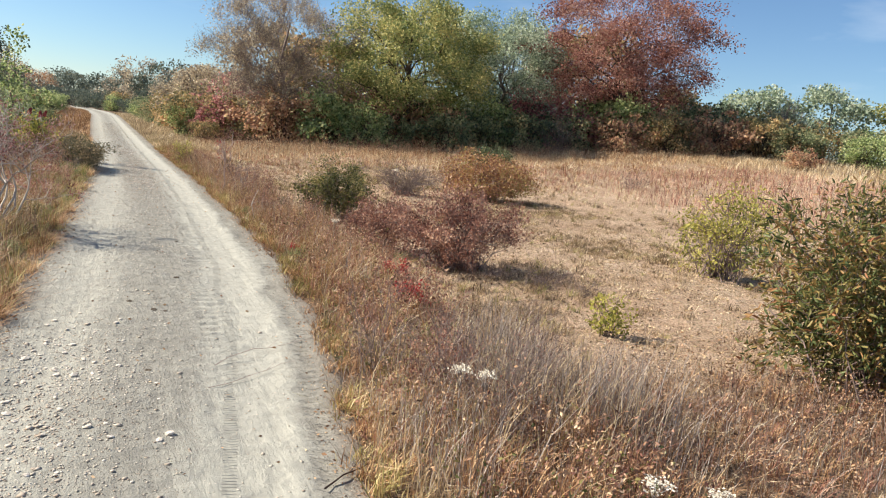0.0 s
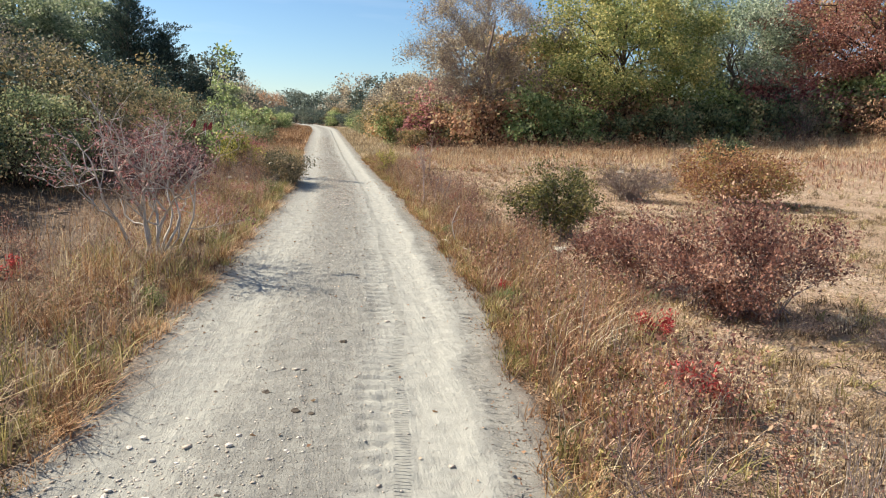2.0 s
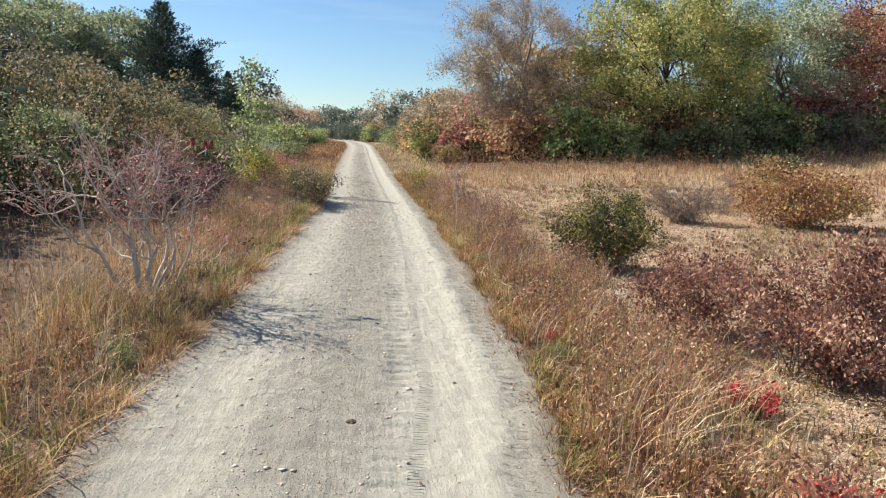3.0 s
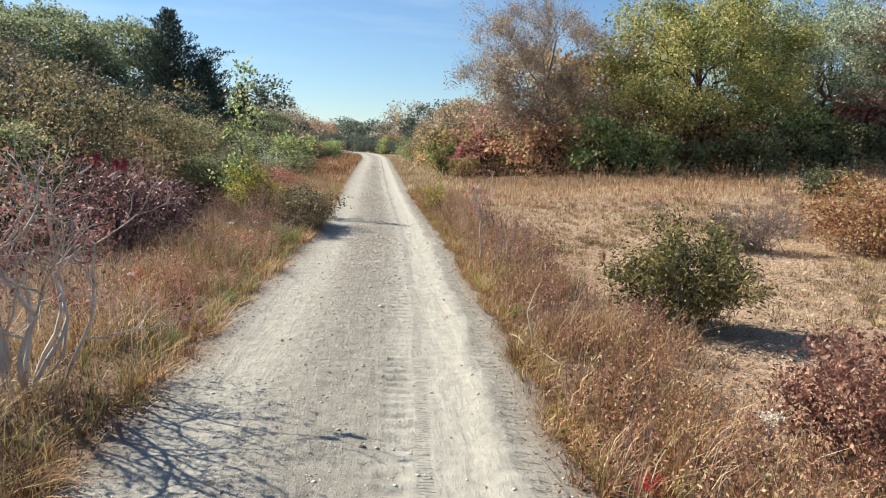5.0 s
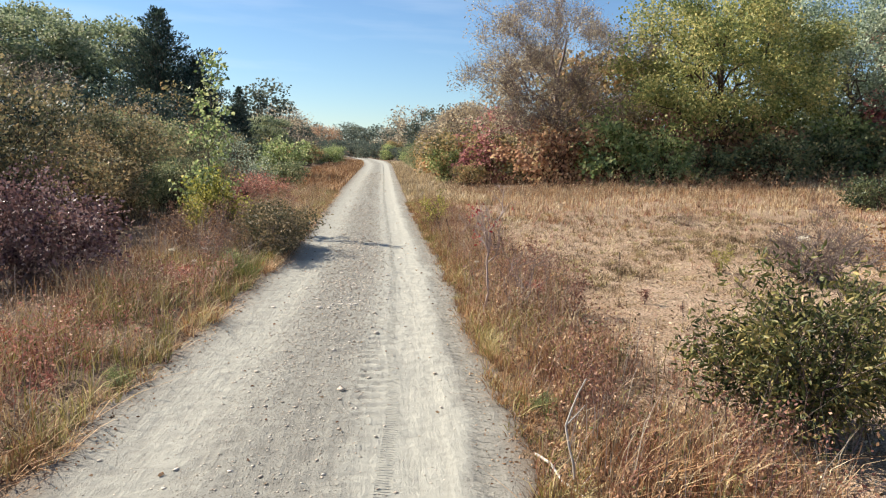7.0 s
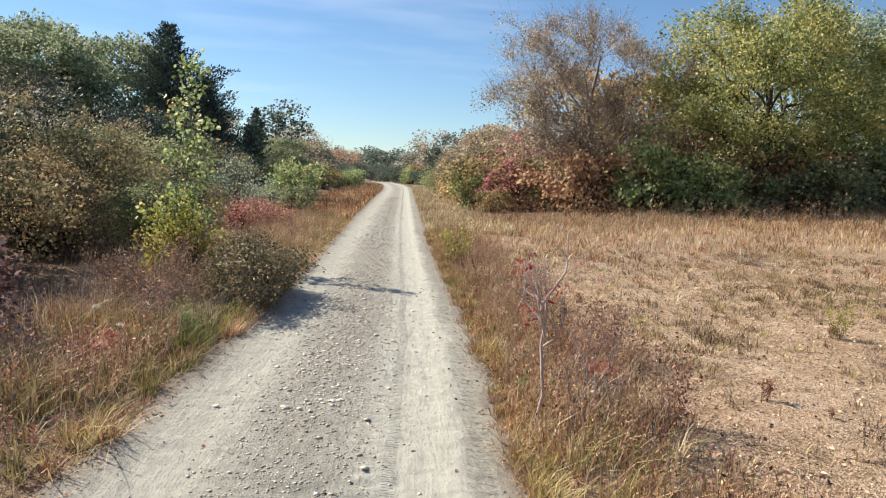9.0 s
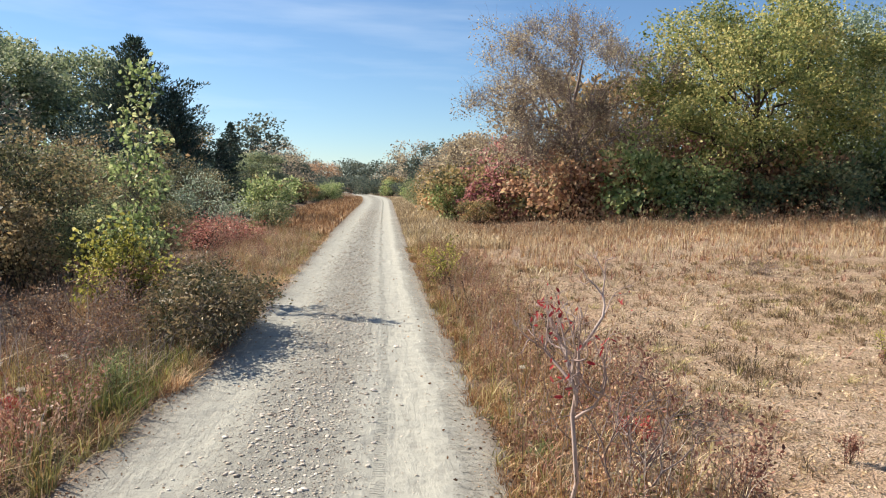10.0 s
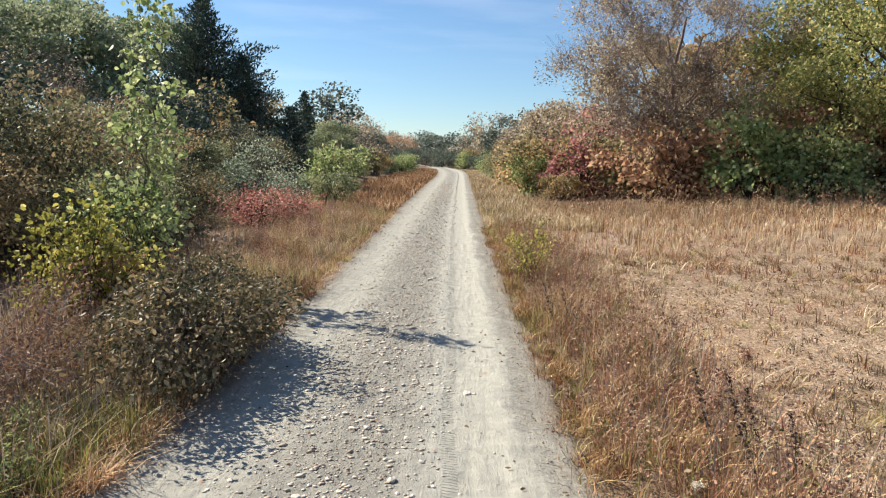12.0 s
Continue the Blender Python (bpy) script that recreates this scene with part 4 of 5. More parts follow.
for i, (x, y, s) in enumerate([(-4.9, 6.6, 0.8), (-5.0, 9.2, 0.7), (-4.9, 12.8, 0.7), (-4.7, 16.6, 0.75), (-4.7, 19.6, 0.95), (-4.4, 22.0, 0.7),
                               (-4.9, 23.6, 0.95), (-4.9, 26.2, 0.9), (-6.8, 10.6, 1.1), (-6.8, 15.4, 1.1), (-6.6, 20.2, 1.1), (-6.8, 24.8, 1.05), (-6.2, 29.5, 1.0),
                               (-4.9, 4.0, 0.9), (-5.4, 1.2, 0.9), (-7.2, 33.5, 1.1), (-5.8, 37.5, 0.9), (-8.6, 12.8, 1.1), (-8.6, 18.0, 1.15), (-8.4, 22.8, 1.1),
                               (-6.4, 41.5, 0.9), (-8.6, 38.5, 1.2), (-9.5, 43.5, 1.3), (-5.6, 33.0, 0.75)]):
    me = (thick, thick_orange, thick, thick_dark)[i % 4] if x > -6.0 else (shade_evergreen, shade_evergreen, edge_mix, shade_evergreen)[i % 4] if y < 17 or y > 32 else (thick_orange, shade_evergreen, thick, shade_evergreen)[i % 4]
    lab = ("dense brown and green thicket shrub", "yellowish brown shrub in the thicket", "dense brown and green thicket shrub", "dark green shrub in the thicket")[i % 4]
    # These shrubs are added where the thicket itself only lies in shade.
    if me is shade_evergreen:
        lab = "dark shrub standing in for shade in the thicket"
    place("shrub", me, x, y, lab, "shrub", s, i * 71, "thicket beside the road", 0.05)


def forked_meshes(seed, stems, h, leaf_mat, bark, leaf, per_tip, r0, spread, levels=4, twist=0.28, lean=(0, 0), bare=0.4, cluster=0.05, first=0.36, shrink=(0.6, 0.85), fork=0.55, base=0.0):
    """Crooked stems that fork again and again, with leaves left at some of the tips."""
    rng = np.random.default_rng(seed)
    segs, pts = [], []

    def limb(p, d, ln, r, lv):
        n = 4
        for i in range(n):
            d = unit(d + rng.normal(size=3) * twist + np.array([0, 0, 0.10 if lv > 1 else 0.03]))
            q = p + d * ln / n
            q[2] = max(q[2], 0.05)
            ra = r * (1 - 0.35 * i / n)
            segs.append((*p, *q, ra, r * (1 - 0.35 * (i + 1) / n)))
            p = q
            if lv and i == 2 and rng.uniform() < 0.6:
                limb(p, unit(d + rng.normal(size=3) * 0.7), ln * 0.55, r * 0.45, lv - 1)
        if lv:
            for k in range(2 if rng.uniform() < 0.75 else 3):
                limb(p, unit(d + rng.normal(size=3) * fork), ln * rng.uniform(*shrink), r * 0.6, lv - 1)
        elif rng.uniform() > bare:
            pts.append(p + rng.normal(size=(rng.poisson(per_tip), 3)) * cluster)

    if base:
        chain(segs, curve_pts(rng, np.array([0, 0, -0.04]), np.array([0, 0, base]), 6, 0.015, 0.0), r0 * 1.5, r0)
    for k in range(stems):
        az = k * 6.28 / stems + rng.normal() * 0.4
        d = unit(np.array([math.cos(az) * spread + lean[0], math.sin(az) * spread + lean[1], 1.0]))
        limb(np.array([0, 0, base * rng.uniform(0.6, 1.0)]) if base else np.array([math.cos(az) * 0.05, math.sin(az) * 0.05, -0.04]), d, h * first, r0 * rng.uniform(0.75, 1.1), levels)
    wood, crown = Buf(), Buf()
    add_tubes(wood, segs, 5)
    add_leaves(crown, rng, np.concatenate(pts), leaf, 0.4, 0.5, oval=True)
    return wood.mesh("trunk", bark, True), crown.mesh("foliage", leaf_mat)


# roadside plants, left
sumac = forked_meshes(135, 5, 1.55, L_SUMAC, B_PALE, 0.034, 8, 0.025, 0.26, 4, 0.19, (-0.02, 0.2), 0.4, 0.06)
place("sumac_shrub", sumac, -1.14, 9.9, "nearly bare sumac with pale twisted branches", "shrub", names=("trunk", "foliage"))
place("sumac_shrub", forked_meshes(136, 3, 1.5, L_SUMAC, B_PALE, 0.034, 7, 0.02, 0.25, 4, 0.2, (0.3, 0.28), 0.4, 0.05), -1.04, 10.02,
      "bare sumac with pale crooked branches leaning over grass", "shrub", names=("trunk", "foliage"))
place("shrub", bush_meshes(42, 1.7, 1.12, 1.6, 0.02, 95, 5, 0.16, 6, 0.044, 0.6, leaf_mat=L_PLUM, bark=B_TWIG, jitter=0.04, puff=55, puff_r=0.11, stem_r=0.006, lumps=0.5),
      -2.45, 16.0, "purplish brown shrub beside the track", "shrub", 1.1)
place("shrub", bush_meshes(43, 1.15, 0.82, 2.6, 0.0, 120, 8, 0.18, 7, 0.038, 0.55, leaf_mat=L_MOUND, bark=B_TWIG, jitter=0.05, puff=70, puff_r=0.11, fine=True, stem_r=0.006, up=0.8, lumps=0.5),
      -0.42, 19.0, "dark green and brown shrub leaning over the track", "shrub", tall=0.9)
place("shrub", bush_meshes(48, 1.5, 0.75, 1.7, 0.0, 70, 9, 0.18, 6, 0.024, 0.5, leaf_mat=L_LITTER, bark=B_TWIG, jitter=0.05, fine=True, up=0.8, stem_r=0.006),
      -1.3, 18.1, "tangle of grey-brown dead stems", "shrub")
place("shrub", bush_meshes(44, 0.95, 1.15, 0.9, 0.25, 40, 6, 0.17, 8, 0.045, 0.75, leaf_mat=L_YELLOW, bark=B_DARK, jitter=0.05, fine=True, stem_r=0.008),
      -1.42, 19.5, "yellow-leaved shrub in the roadside growth", "shrub")
place("shrub", bush_meshes(38, 0.9, 0.8, 0.9, 0.05, 40, 6, 0.15, 6, 0.035, 0.6, leaf_mat=L_ORANGE, bark=B_DARK, jitter=0.05, fine=True, stem_r=0.006),
      -1.2, 19.3, "orange-leaved shrub in the roadside growth", "shrub")
place("shrub", bush_meshes(49, 1.0, 1.6, 1.0, 0.1, 34, 4, 0.2, 7, 0.062, 0.8, leaf_mat=L_SAPLING, bark=B_DARK, jitter=0.06, fine=True, stem_r=0.008),
      -2.0, 21.6, "pale green poplar shoots round the sapling", "shrub")
place("sapling", bush_meshes(45, 0.95, 3.2, 0.9, 0.6, 34, 3, 0.22, 7, 0.076, 0.8, trunk=0.02, shape=0.35, leaf_mat=L_SAPLING, bark=B_GREY, jitter=0.07, sides=5, lumps=0.4, fine=True),
      -2.05, 22.0, "slender poplar sapling with pale green leaves", "tree")
place("shrub", bush_meshes(46, 2.3, 0.75, 2.6, 0.0, 80, 4, 0.22, 6, 0.055, 0.55, leaf_mat=leaf_mat("coral_red_leaf", ["844c44", "a86454", "be8270", "a88e6c"], 0.35), bark=B_DARK, jitter=0.06, puff=30, puff_r=0.16),
      -2.7, 29.2, "low coral red shrub beside the track", "shrub")
place("shrub", bush_meshes(47, 2.1, 1.7, 2.0, 0.0, 60, 4, 0.3, 6, 0.07, 0.4, leaf_mat=L_TEAL, bark=B_GREY, jitter=0.08, puff=40, puff_r=0.2),
      -3.4, 31.5, "silvery green shrub beside the track", "shrub")
place("shrub", under, -2.4, 35.0, "low dark green shrub beside the track", "shrub", 0.45, 20)
place("shrub", lime, -3.6, 43.0, "light green shrub along the road", "shrub", 0.8, 50)
place("shrub", thick, -3.2, 25.2, "dense brown and green roadside shrub", "shrub", 0.55, 50)
place("shrub", thick_dark, -3.0, 23.2, "dense dark green roadside shrub", "shrub", 0.5, 150)

# plants in the field, right
place("shrub", bush_meshes(51, 2.0, 0.92, 1.7, 0.0, 130, 11, 0.15, 10, 0.029, 0.6, leaf_mat=L_MAROON, bark=B_TWIG, jitter=0.03, up=1.0, stem_r=0.006),
      3.95, 7.95, "low maroon shrub on sandy ground", "shrub", tall=1.12)
place("shrub", bush_meshes(50, 1.1, 0.75, 1.0, 0.0, 68, 10, 0.15, 10, 0.028, 0.6, leaf_mat=L_MAROON, bark=B_TWIG, jitter=0.03, up=1.0, stem_r=0.006),
      3.35, 8.9, "smaller maroon shrub on sandy ground", "shrub")
place("shrub", bush_meshes(52, 2.6, 1.3, 2.2, 0.0, 110, 5, 0.2, 6, 0.054, 0.62, leaf_mat=leaf_mat("russet_yellow_leaf", ["683e2e", "905e40", "a8824e", "84803e"], 0.3), bark=B_TWIG, jitter=0.05, puff=75, puff_r=0.15, stem_r=0.007),
      9.2, 17.2, "rounded russet shrub in the field", "shrub")
place("shrub", bush_meshes(53, 1.2, 1.06, 1.1, 0.0, 100, 9, 0.19, 9, 0.043, 0.36, leaf_mat=L_OLIVE, bark=B_TWIG, stem_r=0.006, jitter=0.025, up=1.3, puff=34, puff_r=0.1, fine=True, lumps=0.4),
      3.55, 11.7, "olive green bayberry shrub with glossy leaves", "shrub")
place("shrub", bush_meshes(54, 2.0, 0.75, 1.5, 0.0, 80, 12, 0.22, 2.5, 0.025, 0.5, leaf_mat=L_TAN, bark=B_TWIG, jitter=0.03, up=0.9, stem_r=0.009, twig_k=0.5, fine=True),
      7.0, 17.3, "grey leafless shrub in the field", "shrub")
place("shrub", bush_meshes(55, 2.4, 1.0, 2.2, 0.0, 70, 3, 0.22, 6, 0.075, 0.55, leaf_mat=L_EVERGREEN, bark=B_DARK, jitter=0.06, puff=40, puff_r=0.18),
      15.1, 28.0, "rounded dark green evergreen shrub in the field", "shrub")
place("shrub", bush_meshes(56, 1.7, 1.35, 1.5, 0.02, 60, 7, 0.22, 9, 0.046, 0.5, leaf_mat=L_YELLOW, bark=B_TWIG, jitter=0.05, up=1.0, puff=26, puff_r=0.13, fine=True, bare=0.2),
      7.9, 7.5, "yellow-green shrub on sandy ground", "shrub")
place("shrub", bush_meshes(57, 2.0, 1.5, 1.9, 0.02, 140, 9, 0.24, 13, 0.058, 0.30, leaf_mat=L_BAY, bark=B_TWIG, jitter=0.03, up=1.2, sides=4, puff=34, puff_r=0.12, fine=True, stem_r=0.008),
      5.15, 3.35, "bayberry shrub with narrow green and bronze leaves", "shrub")
place("small_plant", bush_meshes(58, 0.42, 0.36, 0.4, 0.02, 18, 5, 0.09, 6, 0.036, 0.6, leaf_mat=L_YELLOW, bark=B_DARK, jitter=0.02, stem_r=0.004),
      4.05, 5.0, "small yellow-green plant on the sand", "plant")
place("sumac_sapling", forked_meshes(306, 7, 0.72, L_RED, B_PINK, 0.034, 6, 0.0085, 1.0, 3, 0.2, (0, 0), 0.93, 0.035, 0.34, (0.5, 0.72), 0.6, 0.86),
      2.18, 14.7, "leafless sumac sapling with a few red leaves", "shrub", names=("trunk", "foliage"))
place("sumac_sapling", forked_meshes(63, 6, 0.85, L_MAROON, B_TWIG, 0.03, 3, 0.007, 0.4, 3, 0.2, (0, 0), 0.5, 0.03),
      2.5, 14.9, "low bare sumac shoots beside the sapling", "shrub", names=("trunk", "foliage"))
red_plant = bush_meshes(60, 0.5, 0.36, 0.4, 0.02, 16, 5, 0.08, 6, 0.045, 0.4, leaf_mat=L_RED, bark=B_DARK, jitter=0.02, stem_r=0.003, up=0.8)
for x, y, s in [(2.62, 5.95, 0.9), (2.95, 7.3, 0.8), (2.2, 8.7, 0.45), (2.9, 15.9, 0.6), (-1.0, 16.4, 0.5), (-1.4, 13.2, 0.7), (-2.1, 9.0, 0.7)]:
    place("red_plant", red_plant, x, y, "small plant with bright red autumn leaves", "plant", s, x * 90, "red plants beside the track", 0.03)
yellow_weed = bush_meshes(61, 0.6, 0.85, 0.6, 0.05, 22, 5, 0.12, 5, 0.045, 0.5, leaf_mat=L_YELLOW, bark=B_DARK, jitter=0.03, stem_r=0.004, up=0.9)
place("yellow_weed", yellow_weed, 2.25, 23.1, "yellow-leaved weed at the edge of the track", "plant")
place("yellow_weed", yellow_weed, 6.0, 17.9, "yellow-leaved weed in the field", "plant", 0.5)
brown_weed = bush_meshes(62, 0.5, 0.7, 0.5, 0.03, 18, 4, 0.12, 6, 0.03, 0.5, leaf_mat=L_MAROON, bark=B_TWIG, jitter=0.03, stem_r=0.003, up=1.0)
wr = random.Random(8)
for i in range(26):
    y = wr.uniform(3.5, 26)
    _, e = road_edges(y)
    x = float(e) + wr.uniform(0.35, 1.3)
    if abs(x - 2.3) < 0.4 and abs(y - 14.8) < 0.8:
        continue
    place("dry_weed", brown_weed, x, y, "dry brown weed with small curled leaves", "plant", wr.uniform(0.5, 0.95), wr.uniform(0, 360), "dry weeds beside the track", 0.03)
for i in range(20):
    y = wr.uniform(6, 30)
    e, _ = road_edges(y)
    place("dry_weed", brown_weed, float(e) - wr.uniform(0.4, 2.2), y, "dry brown weed with small curled leaves", "plant", wr.uniform(0.5, 0.9), wr.uniform(0, 360),
          "dry weeds beside the track", 0.03)


# ---- grass, stalks and stones ----
gr = np.random.default_rng(77)


def patchy(x, y, f=1.3, k=0.0):
    return 0.5 + 0.5 * waves(x, y, f, k)


def grass(name, n, x0, x1, y0, y1, height, width, mat, label, keep=None, from_edge=None, clump=0, lean=0.3, droop=0.35, size_y=None, clump_r=0.022):
    """Blades over a stretch of ground as one piece of stuff. from_edge: x counts outwards from that edge of the road."""
    y = y0 + (y1 - y0) * gr.uniform(0, 1, n) ** (size_y or 1.0)
    x = gr.uniform(x0, x1, n)
    if from_edge is not None:
        el, er = road_edges(y)
        x = er + x if from_edge == "right" else el - x
    if keep is not None:
        k = keep(x, y) > gr.uniform(0, 1, n)
        x, y = x[k], y[k]
    if clump:
        m = len(x)
        x = np.repeat(x, clump) + gr.normal(0, clump_r, m * clump)
        y = np.repeat(y, clump) + gr.normal(0, clump_r, m * clump)
    h = height * gr.uniform(0.45, 1.15, len(x)) * (0.6 + 0.55 * patchy(x, y, 2.7, 0.5))
    buf = Buf()
    add_blades(buf, gr, on_ground(x, y) - np.array([0, 0, 0.012]), h, width, lean, droop)
    return tagged(part(name, buf, mat), label, "grass", kind="stuff")


def verge(lo, hi):
    return lambda x, y: 0.25 + 0.75 * smooth(lo, hi, patchy(x, y, 1.7, 0.9))


def forbs(name, n, x0, x1, y0, y1, height, leaf, per, mat, label, keep=None, from_edge=None, size_y=1.0):
    """Dead stalks with small curled leaves, as stuff."""
    y = y0 + (y1 - y0) * gr.uniform(0, 1, n) ** size_y
    x = gr.uniform(x0, x1, n)
    if from_edge is not None:
        el, er = road_edges(y)
        x = er + x if from_edge == "right" else el - x
    if keep is not None:
        k = keep(x, y) > gr.uniform(0, 1, n)
        x, y = x[k], y[k]
    m = len(x)
    h = height * gr.uniform(0.35, 1.2, m) * (0.5 + 0.7 * patchy(x, y, 2.3, 0.2))
    root = on_ground(x, y)
    tip = root + np.stack([gr.normal(0, 0.22, m) * h, gr.normal(0, 0.22, m) * h, h], -1)
    side = np.stack([np.full(m, 0.0025), gr.normal(0, 0.0015, m), np.zeros(m)], -1)
    buf = Buf().add(np.stack([root - side, root + side, tip], 1), np.arange(3 * m).reshape(m, 3))
    f = gr.uniform(0.15, 1.02, (m, per, 1))
    p = root[:, None] + (tip - root)[:, None] * f + gr.normal(0, 1, (m, per, 3)) * (0.07 * h)[:, None, None]
    p[..., 2] = np.maximum(p[..., 2], root[:, None, 2] + 0.01)
    add_leaves(buf, gr, p.reshape(-1, 3), leaf, 0.45, 0.1)
    return tagged(part(name, buf, mat), label, "weeds", kind="stuff")


R, L = "right", "left"
rim = lambda o: 0.25 + 0.75 * smooth(0.05, 0.4, o)
fade_r = lambda x, y: rim(x - road_edges(y)[1]) * (1 - smooth(0.65, 1.45, x - road_edges(y)[1] + 0.25 * waves(x, y, 1.1))) * (0.15 + 0.85 * smooth(0.25, 0.75, patchy(x, y, 3.1)))
bare_l = lambda x, y: 1 - 0.85 * smooth(0.75, 1.1, road_edges(y)[0] - x) * (1 - smooth(12.5, 14.5, y))
fade_l = lambda x, y: bare_l(x, y) * rim(road_edges(y)[0] - x) * (1 - smooth(1.0, 2.2, road_edges(y)[0] - x)) * (0.15 + 0.85 * smooth(0.25, 0.75, patchy(x, y, 2.8, 1.5)))
grass("verge_grass", 2600, 0.0, 2.0, 1.0, 30, 0.30, 0.005, G_RUSSET, "dry russet grass along the track", fade_r, R, 14, 0.7, size_y=1.2)
grass("verge_grass", 1000, 0.0, 1.8, 1.0, 30, 0.28, 0.005, G_RED, "reddish dry grass along the track", fade_r, R, 14, 0.7, size_y=1.2)
grass("verge_grass", 1500, 0.0, 1.7, 1.0, 30, 0.34, 0.0045, G_STRAW, "straw-coloured grass along the track", fade_r, R, 13, 0.6, size_y=1.2)
grass("verge_grass", 13000, 0.0, 1.9, 1.0, 30, 0.30, 0.0045, G_RUSSET, "loose russet blades along the track", fade_r, R, lean=0.6, size_y=1.2)
grass("verge_grass", 1100, 0.0, 1.0, 1.0, 36, 0.26, 0.006, G_GOLD, "yellow-green grass along the track", verge(0.45, 0.8), R, 12, 0.6)
grass("verge_grass", 1500, 0.0, 2.2, 3.0, 34, 0.36, 0.005, G_STRAW, "straw-coloured grass along the track", fade_l, L, 14, 0.6, size_y=1.2)
grass("verge_grass", 1900, 0.0, 2.2, 3.0, 34, 0.37, 0.005, G_RUSSET, "dry russet grass along the track", fade_l, L, 14, 0.7, size_y=1.2)
grass("verge_grass", 1000, 0.0, 1.2, 3.0, 34, 0.32, 0.006, G_GOLD, "yellow-green grass along the track", verge(0.3, 0.7), L, 12, 0.6, size_y=1.2)
grass("verge_grass", 800, 0.6, 2.2, 3.0, 34, 0.26, 0.005, G_RED, "reddish dry grass along the track", fade_l, L, 13, 0.7, size_y=1.2)
grass("verge_grass", 11000, 0.0, 2.0, 3.0, 34, 0.40, 0.0045, G_STRAW, "loose straw blades along the track", fade_l, L, lean=0.5, size_y=1.2)
grass("verge_grass", 14000, 0.0, 2.6, 30, 110, 0.30, 0.022, G_STRAW, "dry pale grass along the far track", None, R, size_y=1.7)
grass("verge_grass", 15000, 0.0, 3.4, 34, 110, 0.30, 0.026, G_RUSSET, "dry russet grass along the far track", None, L, size_y=1.7)
forbs("dry_forbs", 3800, 0.05, 1.7, 1.0, 26, 0.42, 0.026, 10, L_MAROON, "dry weeds with small maroon leaves", fade_r, R, 1.2)
forbs("dry_forbs", 8000, 0.05, 1.6, 1.0, 30, 0.42, 0.026, 10, L_LITTER, "dry weeds with small brown leaves", fade_r, R, 1.2)
forbs("dry_forbs", 3000, 0.0, 1.4, 1.0, 30, 0.32, 0.026, 10, L_OLIVE, "low olive green weeds", fade_r, R, 1.2)
forbs("dry_forbs", 6000, 0.05, 2.2, 4.0, 34, 0.38, 0.022, 9, L_LITTER, "dry weeds with small brown leaves", fade_l, L, 1.2)
forbs("dry_forbs", 2800, 0.05, 2.2, 4.0, 34, 0.34, 0.022, 10, L_PURPLE, "dry weeds with small purple-brown leaves", fade_l, L, 1.2)
forbs("dry_forbs", 1800, 0.0, 1.2, 4.0, 34, 0.28, 0.024, 9, L_OLIVE, "low olive green weeds", fade_l, L, 1.2)
forbs("dry_forbs", 1100, 0.25, 1.1, 12, 17, 0.38, 0.028, 11, leaf_mat("pink_dry_leaf", ["6e3e36", "94584a", "b07a66", "c4a286"], 0.3), "dry weeds with pinkish leaves", verge(0.3, 0.7), L)
forbs("dry_forbs", 1600, 0.05, 2.2, 4.0, 34, 0.32, 0.024, 9, L_MAROON, "dry weeds with small maroon leaves", fade_l, L, 1.2)
grass("dry_stalks", 900, 0.2, 1.4, 16.8, 20.2, 0.6, 0.005, G_GREY, "pale dead stalks among the shrubs", None, L, lean=0.55, droop=0.2)
forbs("dry_forbs", 700, 0.2, 1.8, 4.0, 30, 0.32, 0.024, 8, L_ORANGE, "dry weeds with orange leaves", fade_l, L, 1.2)
fringe = lambda x, y: 0.2 + 0.8 * smooth(0.3, 0.7, patchy(x, y, 3.7, 0.8))
grass("fringe_grass", 1500, -0.07, 0.16, 1.0, 30, 0.13, 0.005, G_RUSSET, "short dry grass at the very edge of the track", fringe, R, 13, 1.2, size_y=1.2)
grass("fringe_grass", 700, -0.06, 0.2, 1.0, 30, 0.15, 0.005, G_GOLD, "short green-gold grass at the track's edge", fringe, R, 12, 1.1, size_y=1.2)
grass("fringe_grass", 1500, -0.07, 0.16, 3.0, 34, 0.2, 0.005, G_RUSSET, "short dry grass at the very edge of the track", fringe, L, 13, 1.2, size_y=1.2)
grass("fringe_grass", 900, -0.06, 0.2, 3.0, 34, 0.15, 0.005, G_GOLD, "short green-gold grass at the track's edge", fringe, L, 12, 1.1, size_y=1.2)
grass("dry_stalks", 5000, 0.1, 1.7, 1.0, 24, 0.5, 0.0035, G_GREY, "tall grey dead stalks among the grass", fade_r, R, lean=0.3, droop=0.1)
grass("dry_stalks", 4500, 0.3, 2.6, 4.0, 26, 0.45, 0.0035, G_GREY, "grey dead stalks among the grass", verge(0.3, 0.8), L, lean=0.3, droop=0.1)
grass("bank_grass", 9000, 1.4, 6.0, 0, 40, 0.22, 0.008, G_RUSSET, "short dry grass at the foot of the bank", None, L, lean=0.6)
G_FRESH = leaf_mat("fresh_green_grass", ["3e4c1e", "626e2c", "88883c", "b0a258"], 0.3, 0.6, 1.2)
grass("verge_grass", 620, 0.0, 1.3, 13.0, 19.0, 0.30, 0.006, G_GOLD, "golden green grass by the shrubs", fade_l, L, 14, 0.6)
grass("verge_grass", 90, 0.05, 0.7, 16.4, 18.0, 0.25, 0.006, G_FRESH, "fresh green grass beside the track", None, L, 14, 0.6)
